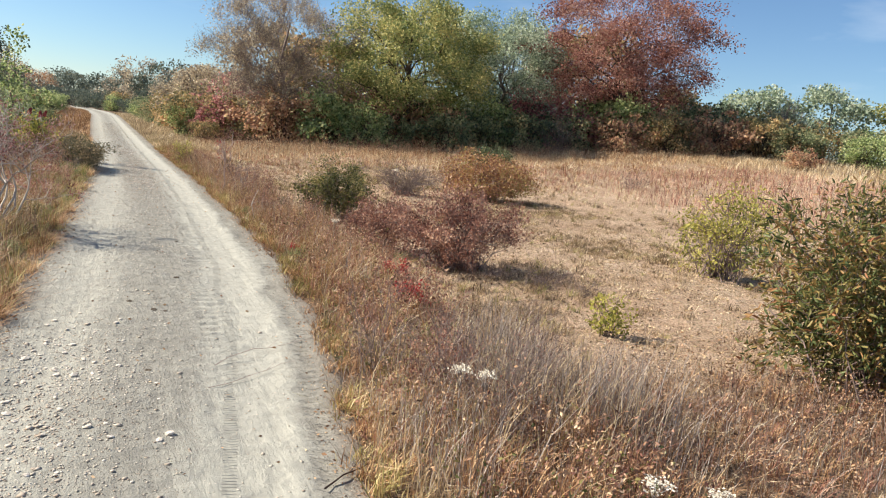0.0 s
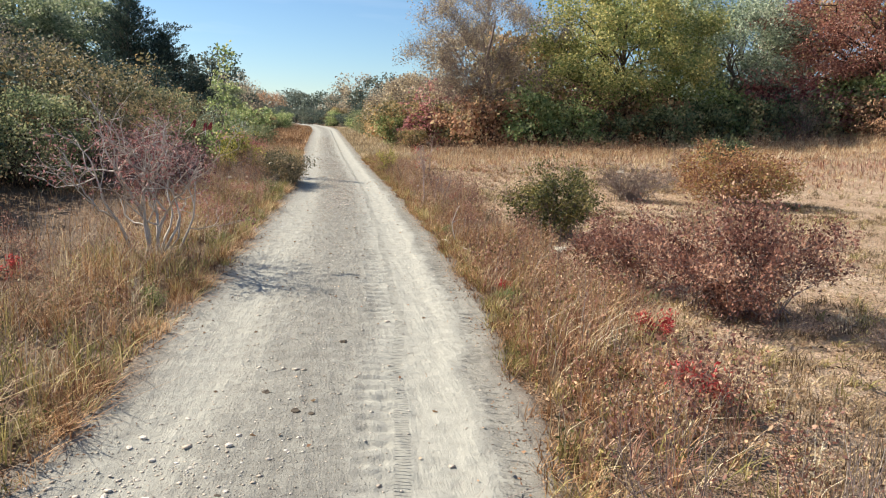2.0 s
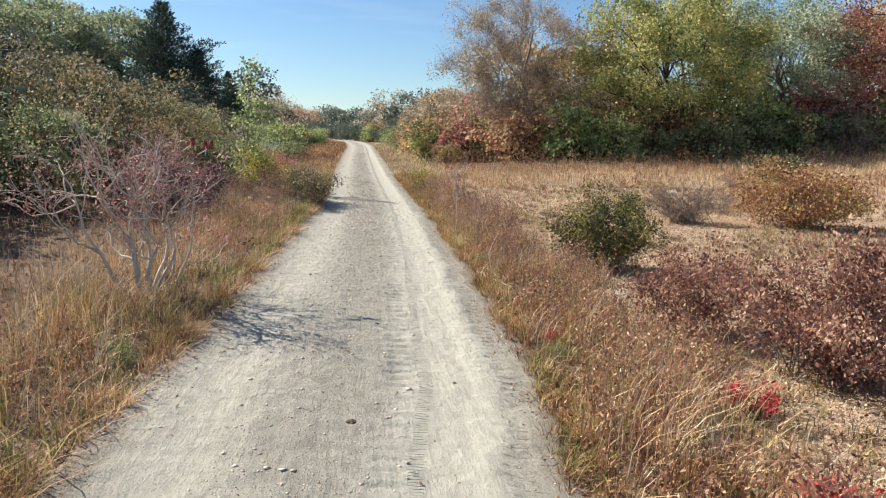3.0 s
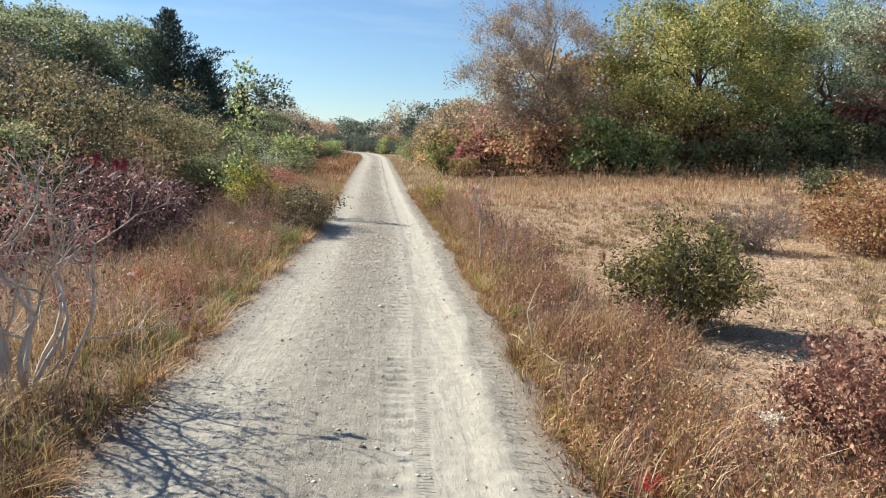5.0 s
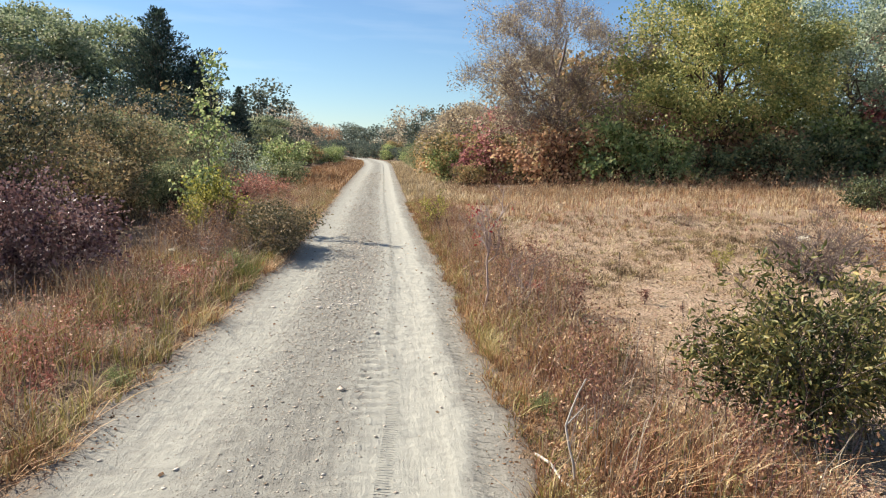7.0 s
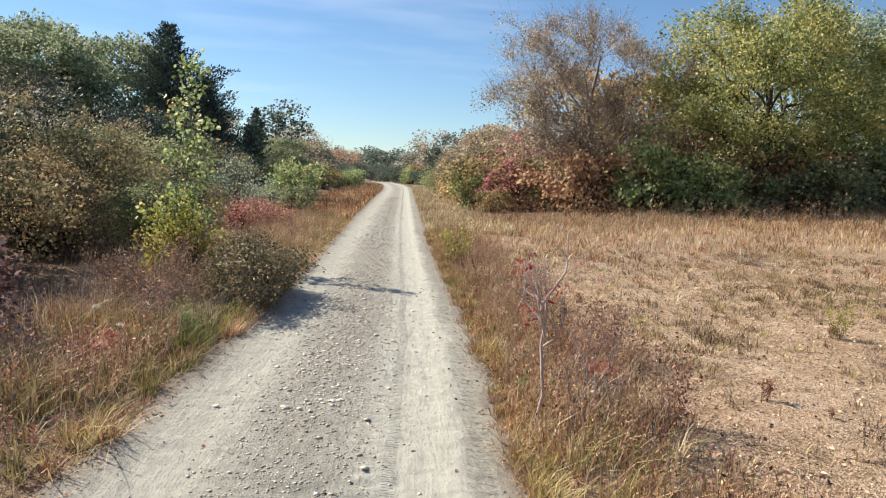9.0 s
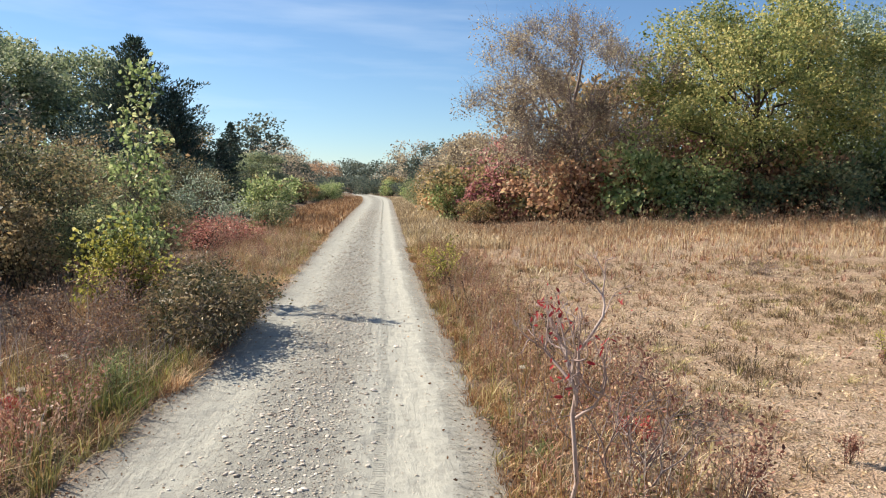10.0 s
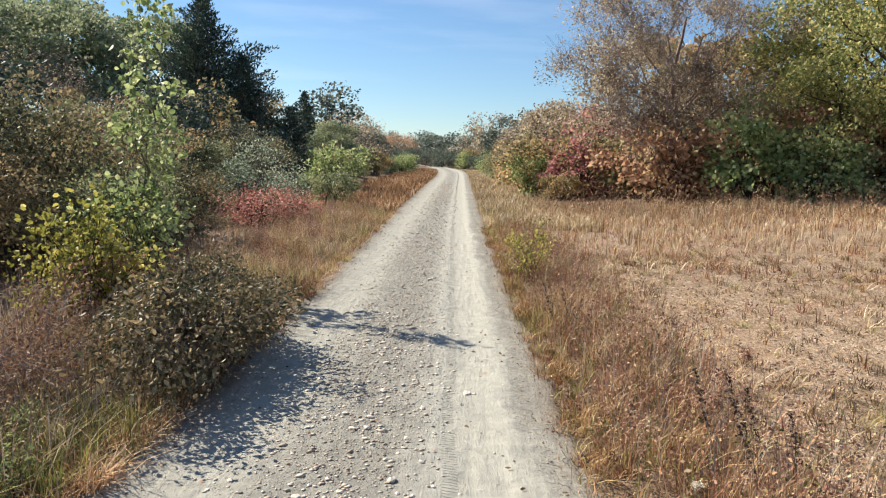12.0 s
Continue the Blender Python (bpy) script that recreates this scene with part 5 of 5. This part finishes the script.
# growth beside the start of the walk
near_keep = lambda x, y: smooth(0.1, 0.6, patchy(x, y, 1.9, 2.2)) * (1 - smooth(3.5, 4.6, y + 0.22 * (x - 2)))
grass("near_grass", 1500, 1.3, 7.0, 1.2, 5.4, 0.15, 0.0045, G_RUSSET, "tangled russet grass in the field", near_keep, None, 13, 0.9)
grass("near_grass", 400, 1.3, 7.0, 1.2, 5.4, 0.15, 0.0045, G_STRAW, "straw-coloured grass in the field", near_keep, None, 13, 0.9)
grass("near_grass", 9000, 1.3, 7.0, 1.2, 5.4, 0.22, 0.0035, G_GREY, "tangled grey stalks in the field", near_keep, None, lean=0.5, droop=0.15)
grass("near_grass", 1100, 1.3, 7.0, 1.2, 5.4, 0.15, 0.004, G_RED, "tangled reddish grass in the field", near_keep, None, 13, 0.9)
forbs("dry_forbs", 2600, 1.5, 6.5, 1.5, 5.2, 0.34, 0.02, 9, L_LITTER, "dry weeds with small brown leaves", near_keep)
forbs("dry_forbs", 1500, 1.5, 6.5, 1.5, 5.2, 0.30, 0.02, 9, L_PURPLE, "dry weeds with small purple-brown leaves", near_keep)
near_twigs = lambda x, y: smooth(0.2, 0.7, patchy(x, y, 2.4, 1.2))
grass("dry_stalks", 4200, 1.35, 2.9, 2.4, 4.9, 0.50, 0.0032, G_GREY, "tall grey dead stalks beside the track", near_twigs, None, lean=0.35, droop=0.1)
grass("dry_stalks", 1200, 1.35, 2.7, 2.4, 4.9, 0.46, 0.0045, G_STRAW, "tall straw stalks beside the track", near_twigs, None, lean=0.3, droop=0.2)
# the field
open_sand = lambda x, y: 0.2 + 0.8 * smooth(0.4, 0.75, patchy(x, y, 0.9, 0.3))
grass("field_tufts", 1500, 1.0, 10, 4, 26, 0.11, 0.006, G_STRAW, "short dry tufts on sandy ground", open_sand, R, 22, 1.2, 0.4, clump_r=0.04)
grass("field_tufts", 4600, 1.0, 11, 4, 26, 0.12, 0.006, G_TUFT, "short brown tufts on sandy ground", open_sand, R, 26, 1.1, 0.4, clump_r=0.05)
grass("field_tufts", 1300, 1.0, 12, 2.5, 27, 0.12, 0.007, G_GOLD, "short olive tufts on sandy ground", open_sand, R, 16, 1.2, 0.4)
grass("field_tufts", 1800, 12, 34, 4, 30, 0.16, 0.016, G_STRAW, "short dry tufts on sandy ground", None, None, 8, 0.8, 0.4)
forbs("dry_forbs", 3000, 1.2, 9, 3, 24, 0.10, 0.018, 6, L_PURPLE, "low withered weeds on the sand", open_sand, R)
mid = lambda x, y: smooth(17, 28, y + 2.5 * waves(x, y, 0.6)) * (0.2 + 0.8 * smooth(0.2, 0.8, patchy(x, y, 1.4, 0.7)))
grass("field_grass", 6500, 2.6, 30, 16, 34, 0.17, 0.010, G_RUSSET, "dry russet meadow grass", mid, None, 7, lean=0.9)
grass("field_grass", 4500, 2.6, 30, 16, 34, 0.17, 0.010, G_RED, "reddish meadow grass", mid, None, 7, lean=0.9)
grass("field_grass", 3000, 2.6, 30, 16, 34, 0.2, 0.010, G_STRAW, "straw-coloured meadow grass", mid, None, 7, lean=0.9)
tall = lambda x, y: smooth(25, 33, y + 1.5 * waves(x, y, 0.5, 1.0)) * (0.4 + 0.6 * patchy(x, y, 1.8, 0.7))
grass("meadow_grass", 7000, 3.5, 34, 25, 38, 0.36, 0.011, G_STRAW, "straw-coloured meadow grass", tall, None, 5, lean=0.4, clump_r=0.06)
grass("meadow_grass", 5000, 3.5, 34, 25, 38, 0.34, 0.011, G_RUSSET, "russet meadow grass", tall, None, 5, lean=0.4, clump_r=0.06)
forbs("meadow_weeds", 2600, 3.5, 36, 31, 37.5, 0.85, 0.05, 9, L_LITTER, "tall dry weeds at the edge of the wood")
grass("meadow_grass", 16000, 28, 44, 8, 34, 0.40, 0.016, G_STRAW, "tall straw-coloured meadow grass", None, None, lean=0.3)
grass("meadow_grass", 14000, 9, 28, 7, 26, 0.45, 0.014, G_RED, "reddish meadow grass", lambda x, y: smooth(14, 19, x + 2 * waves(x, y, 0.5)) * 0.8, None, lean=0.35)


def stones(name, n, xs_, ys_, size, mat, label, keep=None, flat=0.32):
    """Angular stones of eight faces lying on the road or the field."""
    y = gr.uniform(*ys_, n)
    u = gr.uniform(*xs_, n)
    el, er = road_edges(y)
    x = el + (er - el) * u
    if keep is not None:
        k = keep(u, y) > gr.uniform(0, 1, n)
        x, y, u = x[k], y[k], u[k]
    m = len(x)
    z = np.where((u > 0) & (u < 1), road_z(u, y, x), ground_z(x, y))
    s = size * np.exp(gr.normal(0, 0.38, m))
    base = np.array([[1, 0, 0], [0, 1, 0], [-1, 0, 0], [0, -1, 0], [0, 0, 1], [0, 0, -1]], float)
    v = base[None] * (s[:, None, None] * gr.uniform(0.6, 1.3, (m, 6, 1))) + gr.normal(0, 0.16, (m, 6, 3)) * s[:, None, None]
    a = gr.uniform(0, 6.28, m)
    ca, sa = np.cos(a)[:, None], np.sin(a)[:, None]
    v = np.stack([v[..., 0] * ca - v[..., 1] * sa, v[..., 0] * sa + v[..., 1] * ca, v[..., 2] * flat], -1)
    v += np.stack([x, y, z + s * 0.18], -1)[:, None]
    f = np.array([[0, 1, 4], [1, 2, 4], [2, 3, 4], [3, 0, 4], [1, 0, 5], [2, 1, 5], [3, 2, 5], [0, 3, 5]])
    buf = Buf().add(v, (f[None] + np.arange(m)[:, None, None] * 6).reshape(-1, 3))
    return tagged(part(name, buf, mat), label, "gravel", kind="stuff")


crown = lambda u, y: np.exp(-((u - 0.45) / 0.17) ** 2) * (0.3 + 0.7 * smooth(9, 14, y)) + 1.0 * np.exp(-((u - 0.25) / 0.16) ** 2) * (1 - smooth(4.2, 6.5, y)) + 0.06
stones("gravel", 30000, (0.02, 0.98), (1.5, 22), 0.0062, M_STONE, "small loose stones on the track", crown)
stones("gravel", 12000, (0.2, 0.7), (12, 28), 0.008, M_STONE, "dense loose stones on the crown of the track", lambda u, y: np.exp(-((u - 0.46) / 0.16) ** 2) * smooth(11, 16, y))
stones("gravel", 9000, (0.0, 0.55), (2.0, 6.2), 0.006, M_STONE, "fine loose gravel beside the wheel track", lambda u, y: np.exp(-((u - 0.25) / 0.16) ** 2) * (1 - smooth(4.2, 6.2, y)))
stones("gravel", 900, (0.05, 0.8), (1.5, 30), 0.011, M_STONE, "larger loose stones on the track", crown)
stones("gravel", 2600, (0.2, 0.72), (13.5, 27), 0.012, M_STONE, "coarse loose stones on the crown of the track", lambda u, y: np.exp(-((u - 0.47) / 0.15) ** 2) * smooth(13, 17, y))
stones("gravel", 3500, (0.05, 0.75), (26, 60), 0.018, M_STONE, "loose stones on the far track", crown)
stones("edge_debris", 2500, (-0.06, 0.08), (1.5, 30), 0.005, L_LITTER, "dark crumbs and litter at the track's edge")
stones("edge_debris", 2500, (0.91, 1.06), (1.5, 30), 0.005, L_LITTER, "dark crumbs and litter at the track's edge")
stones("pebbles", 5000, (1.2, 5.5), (3, 24), 0.008, M_STONE, "pale pebbles on the sandy field")


def litter(name, n, x0, x1, y0, y1, size, mat, label):
    y = gr.uniform(y0, y1, n)
    x = gr.uniform(x0, x1, n)
    el, er = road_edges(y)
    k = (x < el) | (x > er) | (gr.uniform(0, 1, n) < 0.10)
    x, y, el, er = x[k], y[k], el[k], er[k]
    on = (x > el) & (x < er)
    z = np.where(on, road_z((x - el) / (er - el), y, x) + 0.006, ground_z(x, y) + 0.008)
    buf = Buf()
    add_leaves(buf, gr, np.stack([x, y, z], -1), size, 0.55, 0.0, np.zeros((len(x), 3)), np.array([1, 1, 0.12]))
    return tagged(part(name, buf, mat), label, "litter", kind="stuff")


litter("fallen_leaves", 15000, -4.5, 8, 1.5, 25, 0.028, L_LITTER, "curled brown fallen leaves")
litter("straw_litter", 26000, 2.5, 10, 2.5, 26, 0.03, G_STRAW, "broken straw lying on the sand")
litter("brown_litter", 6000, 2.5, 11, 2.5, 28, 0.034, G_TUFT, "dark broken stems lying on the sand")

def edge_litter(n, side):
    y = gr.uniform(1.5, 30, n)
    el, er = road_edges(y)
    o = np.abs(gr.normal(0, 0.10, n)) * np.sign(gr.uniform(-0.5, 1, n))
    x = er + o if side == "right" else el - o
    z = np.maximum(ground_z(x, y), 0.0) + 0.012
    buf = Buf()
    add_leaves(buf, gr, np.stack([x, y, z], -1), 0.022, 0.5, 0.0, np.zeros((n, 3)), np.array([1, 1, 0.35]))
    return tagged(part("edge_litter", buf, L_LITTER), "dry leaf crumbs along the edge of the track", "litter", kind="stuff")


edge_litter(7000, "right")
edge_litter(7000, "left")

# clods lying on the track
for x, y, s in [(0.69, 7.24, 0.035), (0.25, 6.32, 0.03), (0.42, 6.05, 0.03), (0.50, 6.02, 0.022), (0.86, 9.3, 0.025), (0.3, 4.6, 0.03), (0.15, 5.2, 0.022)]:
    bm = bmesh.new()
    bmesh.ops.create_icosphere(bm, subdivisions=2, radius=s)
    for v in bm.verts:
        v.co *= 0.8 + 0.45 * noise.noise(v.co * 40 + Vector((x, y, 0)))
        v.co.z *= 0.5
    me = bpy.data.meshes.new("clod")
    bm.to_mesh(me)
    bm.free()
    me.materials.append(M_CLOD)
    ob = tagged(new("clod", me), "dark clod of earth lying on the track", "clod", "clods on the track")
    ob.location = (x, y, s * 0.3)


def flower_plant(seed, h):
    """Dried flower: stem, forks and a flat head of tiny blooms."""
    rng = np.random.default_rng(seed)
    segs, pts = [], []
    top = np.array([rng.normal() * 0.05, rng.normal() * 0.05, h])
    chain(segs, curve_pts(rng, np.zeros(3), top * 0.75, 4, 0.03, 0), 0.004, 0.0025)
    for k in range(9):
        az, r = rng.uniform(0, 6.28), rng.uniform(0.01, 0.055)
        e = top + np.array([math.cos(az) * r, math.sin(az) * r, rng.uniform(-0.015, 0.01)])
        chain(segs, curve_pts(rng, top * 0.75, e, 2, 0.03, 0.05), 0.0022, 0.0012)
        pts.append(e + rng.normal(size=(22, 3)) * np.array([0.014, 0.014, 0.007]))
    wood, head = Buf(), Buf()
    add_tubes(wood, segs, 4)
    add_leaves(head, rng, np.concatenate(pts), 0.011, 0.9, -0.4)
    return wood.mesh("stem", G_GREY, True), head.mesh("flower_head", W_FLOWER)


flower = flower_plant(71, 0.5)
for x, y, s in [ (-0.62, 18.2, 1.0), (-0.95, 16.9, 0.6), (-1.25, 16.6, 0.6), (-0.9, 16.2, 0.5),
                (2.6, 8.6, 0.9), (2.35, 16.9, 0.5), (-1.3, 12.4, 0.6), (6.6, 17.0, 1.3)]:
    place("dried_flower", flower, x, y, "dried wildflower with a flat whitish head", "flower", s, x * 77, "dried flowers", 0.02, 1.0, ("stem", "flower_head"))
for x, y, s, tall in [(2.07, 2.13, 1.25, 0.5), (2.32, 2.03, 1.1, 0.52), (1.71, 3.20, 0.95, 0.92), (1.81, 3.12, 0.85, 1.0)]:
    place("dried_flower", flower, x, y, "dried wildflower with a broad whitish head", "flower", s, x * 77, "dried flowers", 0.02, tall, ("stem", "flower_head"))


def seed_stalk(seed, h):
    rng = np.random.default_rng(seed)
    segs, pts = [], []
    top = np.array([-0.25 * h, 0.05, h])
    cp = curve_pts(rng, np.zeros(3), top, 6, 0.02, 0.03)
    chain(segs, cp, 0.004, 0.0015)
    for i in range(10):
        c = cp[3] + (cp[6] - cp[3]) * (i / 9)
        pts.append(c + rng.normal(size=(12, 3)) * 0.011)
    wood, head = Buf(), Buf()
    add_tubes(wood, segs, 4)
    add_leaves(head, rng, np.concatenate(pts), 0.02, 0.8, 0.2)
    return wood.mesh("stem", G_GREY, True), head.mesh("seed_head", B_DARK)


stalk = seed_stalk(72, 0.75)
for x, y, s, a in [(2.75, 17.3, 0.75, 0), (2.85, 17.4, 0.65, 10), (2.65, 17.5, 0.7, -15), (2.95, 17.2, 0.6, 20), (2.7, 17.1, 0.6, 30), (2.2, 20.0, 0.7, 5), (2.35, 20.2, 0.6, 30),
                   (3.9, 14.2, 0.4, 60), (4.2, 17.0, 0.5, 80)]:
    place("seed_stalk", stalk, x, y, "dry stalk with dark brown seed heads", "plant", s, a, "seed stalks", 0.02, 1.0, ("stem", "seed_head"))


def stick(points, r, mat, name, label):
    """A bent dead stick through a few points on the ground."""
    rng = np.random.default_rng(len(points) + int(r * 1e4))
    segs = []
    p = np.array(points, float)
    fine_p = []
    for a, c in zip(p[:-1], p[1:]):
        fine_p.extend(curve_pts(rng, a, c, 3, 0.03, 0.01)[:-1])
    fine_p.append(p[-1])
    origin = np.array([p[0][0], p[0][1], 0.0])
    chain(segs, np.array(fine_p) - origin, r, r * 0.4)
    mid = np.array(fine_p[len(fine_p) // 2])
    chain(segs, np.array([mid, mid + np.array([0.10, 0.12, 0.03]), mid + np.array([0.16, 0.24, 0.02])]) - origin, r * 0.5, r * 0.2)
    buf = Buf()
    add_tubes(buf, segs, 6)
    ob = tagged(part(name, buf, mat, smooth=True), label, "stick", "dead sticks")
    ob.location = origin
    return ob


stick([(0.70, 4.65, 0.012), (1.1, 4.98, 0.01), (1.51, 5.21, 0.012)], 0.0022, B_PINK, "stick", "thin grey stick lying on the track")
stick([(0.61, 4.25, 0.012), (1.0, 4.52, 0.01), (1.30, 4.69, 0.012)], 0.0018, B_PINK, "stick", "thin grey stick lying on the track")
stick([(0.94, 2.92, 0.015), (1.09, 3.02, 0.03), (1.22, 3.05, 0.05)], 0.005, B_DARK, "stick", "short dark stick at the track's edge")
stick([(2.02, 11.55, 0.03), (2.12, 11.1, 0.04), (2.24, 10.6, 0.05)], 0.008, B_PALE, "stick", "pale dead branch at the track's edge")
stick([(2.14, 11.2, 0.02), (2.10, 11.3, 0.28), (2.2, 11.35, 0.5)], 0.008, B_PALE, "stick", "pale crooked dead branch in the grass")
stick([(2.6, 9.7, 0.03), (2.75, 9.75, 0.12), (2.95, 9.7, 0.22)], 0.007, B_PALE, "stick", "pale dead branch in the grass")
stick([(-1.3, 16.9, 0.06), (-1.1, 17.1, 0.18), (-0.85, 17.35, 0.28)], 0.006, B_PALE, "stick", "pale dead branch among weeds")

# low green clumps
green_clump = bush_meshes(81, 0.5, 0.34, 0.45, 0.0, 26, 5, 0.1, 8, 0.03, 0.4, leaf_mat=leaf_mat("fresh_green_leaf", ["4f5f36", "6c7a46", "8c9058", "a8a26c"], 0.4), bark=B_DARK, jitter=0.03,
                          stem_r=0.003, up=0.9, fine=True)
for x, y, s in [(-0.6, 17.0, 0.8), (-0.72, 17.5, 0.7), (-0.45, 12.6, 0.45), (-0.6, 11.2, 0.4), (2.2, 12.2, 0.45), (2.25, 15.6, 0.4), (2.1, 8.4, 0.4), (-0.75, 8.2, 0.5), (3.3, 8.2, 0.4)]:
    place("green_weed", green_clump, x, y, "low fresh green weed beside the track", "plant", s, x * 60, "green weeds", 0.02)
grey_tuft = bush_meshes(82, 0.9, 0.32, 0.7, 0.0, 30, 7, 0.12, 3, 0.02, 0.4, leaf_mat=L_PURPLE, bark=B_TWIG, jitter=0.03, stem_r=0.003, up=0.6)
for x, y, s in [(4.5, 6.75, 1.0), (4.9, 6.5, 0.8), (4.15, 7.2, 0.7), (17.5, 21.5, 2.2), (10.5, 22.5, 1.4), (8.2, 24.5, 1.3), (5.7, 16.7, 0.6), (12.5, 26, 1.8), (3.6, 5.6, 0.6)]:
    place("grey_weed", grey_tuft, x, y, "low grey twiggy weed on sandy ground", "plant", s, x * 45, "grey weeds in the field", 0.02)
dead = bush_meshes(83, 0.22, 0.34, 0.2, 0.02, 12, 4, 0.07, 7, 0.03, 0.6, leaf_mat=L_MAROON, bark=B_DARK, jitter=0.015, stem_r=0.003, up=1.0)
for x, y, s in [(4.0, 15.5, 0.6), (4.25, 15.1, 0.3), (5.9, 17.9, 0.5), (3.55, 19.5, 0.5)]:
    place("dead_plant", dead, x, y, "withered dark brown plant on sand", "plant", s, x * 33, "withered plants", 0.02)

twig_bush = bush_meshes(84, 0.7, 0.62, 0.6, 0.0, 34, 7, 0.16, 1.2, 0.018, 0.5, leaf_mat=L_MAROON, bark=B_TWIG, jitter=0.02, stem_r=0.0035, up=1.1, sides=3)
for x, y, s, a in [(1.85, 3.7, 1.0, 0), (2.25, 3.5, 0.95, 80), (2.6, 3.9, 0.9, 160), (1.7, 4.4, 1.05, 220), (2.15, 4.2, 1.0, 300), (2.95, 3.5, 0.7, 40), (1.95, 3.1, 0.8, 120)]:
    place("dead_bush", twig_bush, x, y, "leafless grey twiggy bush in dry grass", "plant", s, a, "twiggy bushes beside the track", 0.02)


def fruit_cone(seed):
    """Fuzzy upright cone of small red sumac berries on its twig."""
    rng = np.random.default_rng(seed)
    wood, berries = Buf(), Buf()
    add_tubes(wood, [(-0.10, 0.02, -0.16, -0.03, 0, -0.07, 0.006, 0.006), (-0.03, 0, -0.07, 0, 0, 0.05, 0.006, 0.003)], 5)
    f = rng.uniform(0, 1, 420)
    az = rng.uniform(0, 6.28, 420)
    r = 0.034 * np.sqrt(np.maximum(1 - f, 0.02)) * rng.uniform(0.6, 1.05, 420)
    add_leaves(berries, rng, np.stack([np.cos(az) * r, np.sin(az) * r, -0.05 + f * 0.11], -1), 0.013, 0.9, -0.3)
    return wood.mesh("twig", B_PALE, True), berries.mesh("berries", M_BERRY)


M_BERRY = leaf_mat("red_sumac_berry", ["6e2228", "8e3038", "a8484e"], 0.1, 0.7, 8.0)
cone = fruit_cone(85)
for x, y, z, a in [(-0.63, 10.3, 1.36, 0), (-0.68, 10.31, 1.35, 120), (-0.79, 10.3, 1.38, 70)]:
    ob = thing("sumac_fruit", pose(x, y, z, 12, 18, a) @ Matrix.Scale(0.7, 4), "fuzzy red cone of sumac berries on a pale twig", "fruit", "sumac fruit")
    for n, me in zip(("twig", "berries"), cone):
        new(n, me).parent = ob


def stone_mesh(seed):
    rng = np.random.default_rng(seed)
    bm = bmesh.new()
    bmesh.ops.create_icosphere(bm, subdivisions=1, radius=1.0)
    stretch = Vector((rng.uniform(0.8, 1.3), rng.uniform(0.7, 1.0), rng.uniform(0.32, 0.5)))
    for v in bm.verts:
        v.co = v.co * rng.uniform(0.78, 1.12) * stretch
    me = bpy.data.meshes.new("stone")
    bm.to_mesh(me)
    bm.free()
    me.materials.append(M_STONE)
    return me


stone_kinds = [stone_mesh(k) for k in range(8)]
sr = random.Random(44)
for i in range(300):
    far = i < 215
    y = sr.uniform(14.8, 20.5) if far else sr.uniform(2.6, 6.0)
    u = min(max(sr.gauss(0.47, 0.13) if far else sr.gauss(0.24, 0.13), 0.04), 0.9)
    e0, e1 = (float(v) for v in road_edges(y))
    x = e0 + (e1 - e0) * u
    size = min((0.014 if far else 0.017) * math.exp(sr.gauss(0, 0.35)), 0.034)
    ob = new("stone", stone_kinds[i % 8])
    ob.matrix_basis = pose(x, y, float(road_z(u, y, x)) + size * 0.22, sr.uniform(-12, 12), sr.uniform(-12, 12), sr.uniform(0, 360)) @ Matrix.Scale(size, 4)
    ob.parent = road
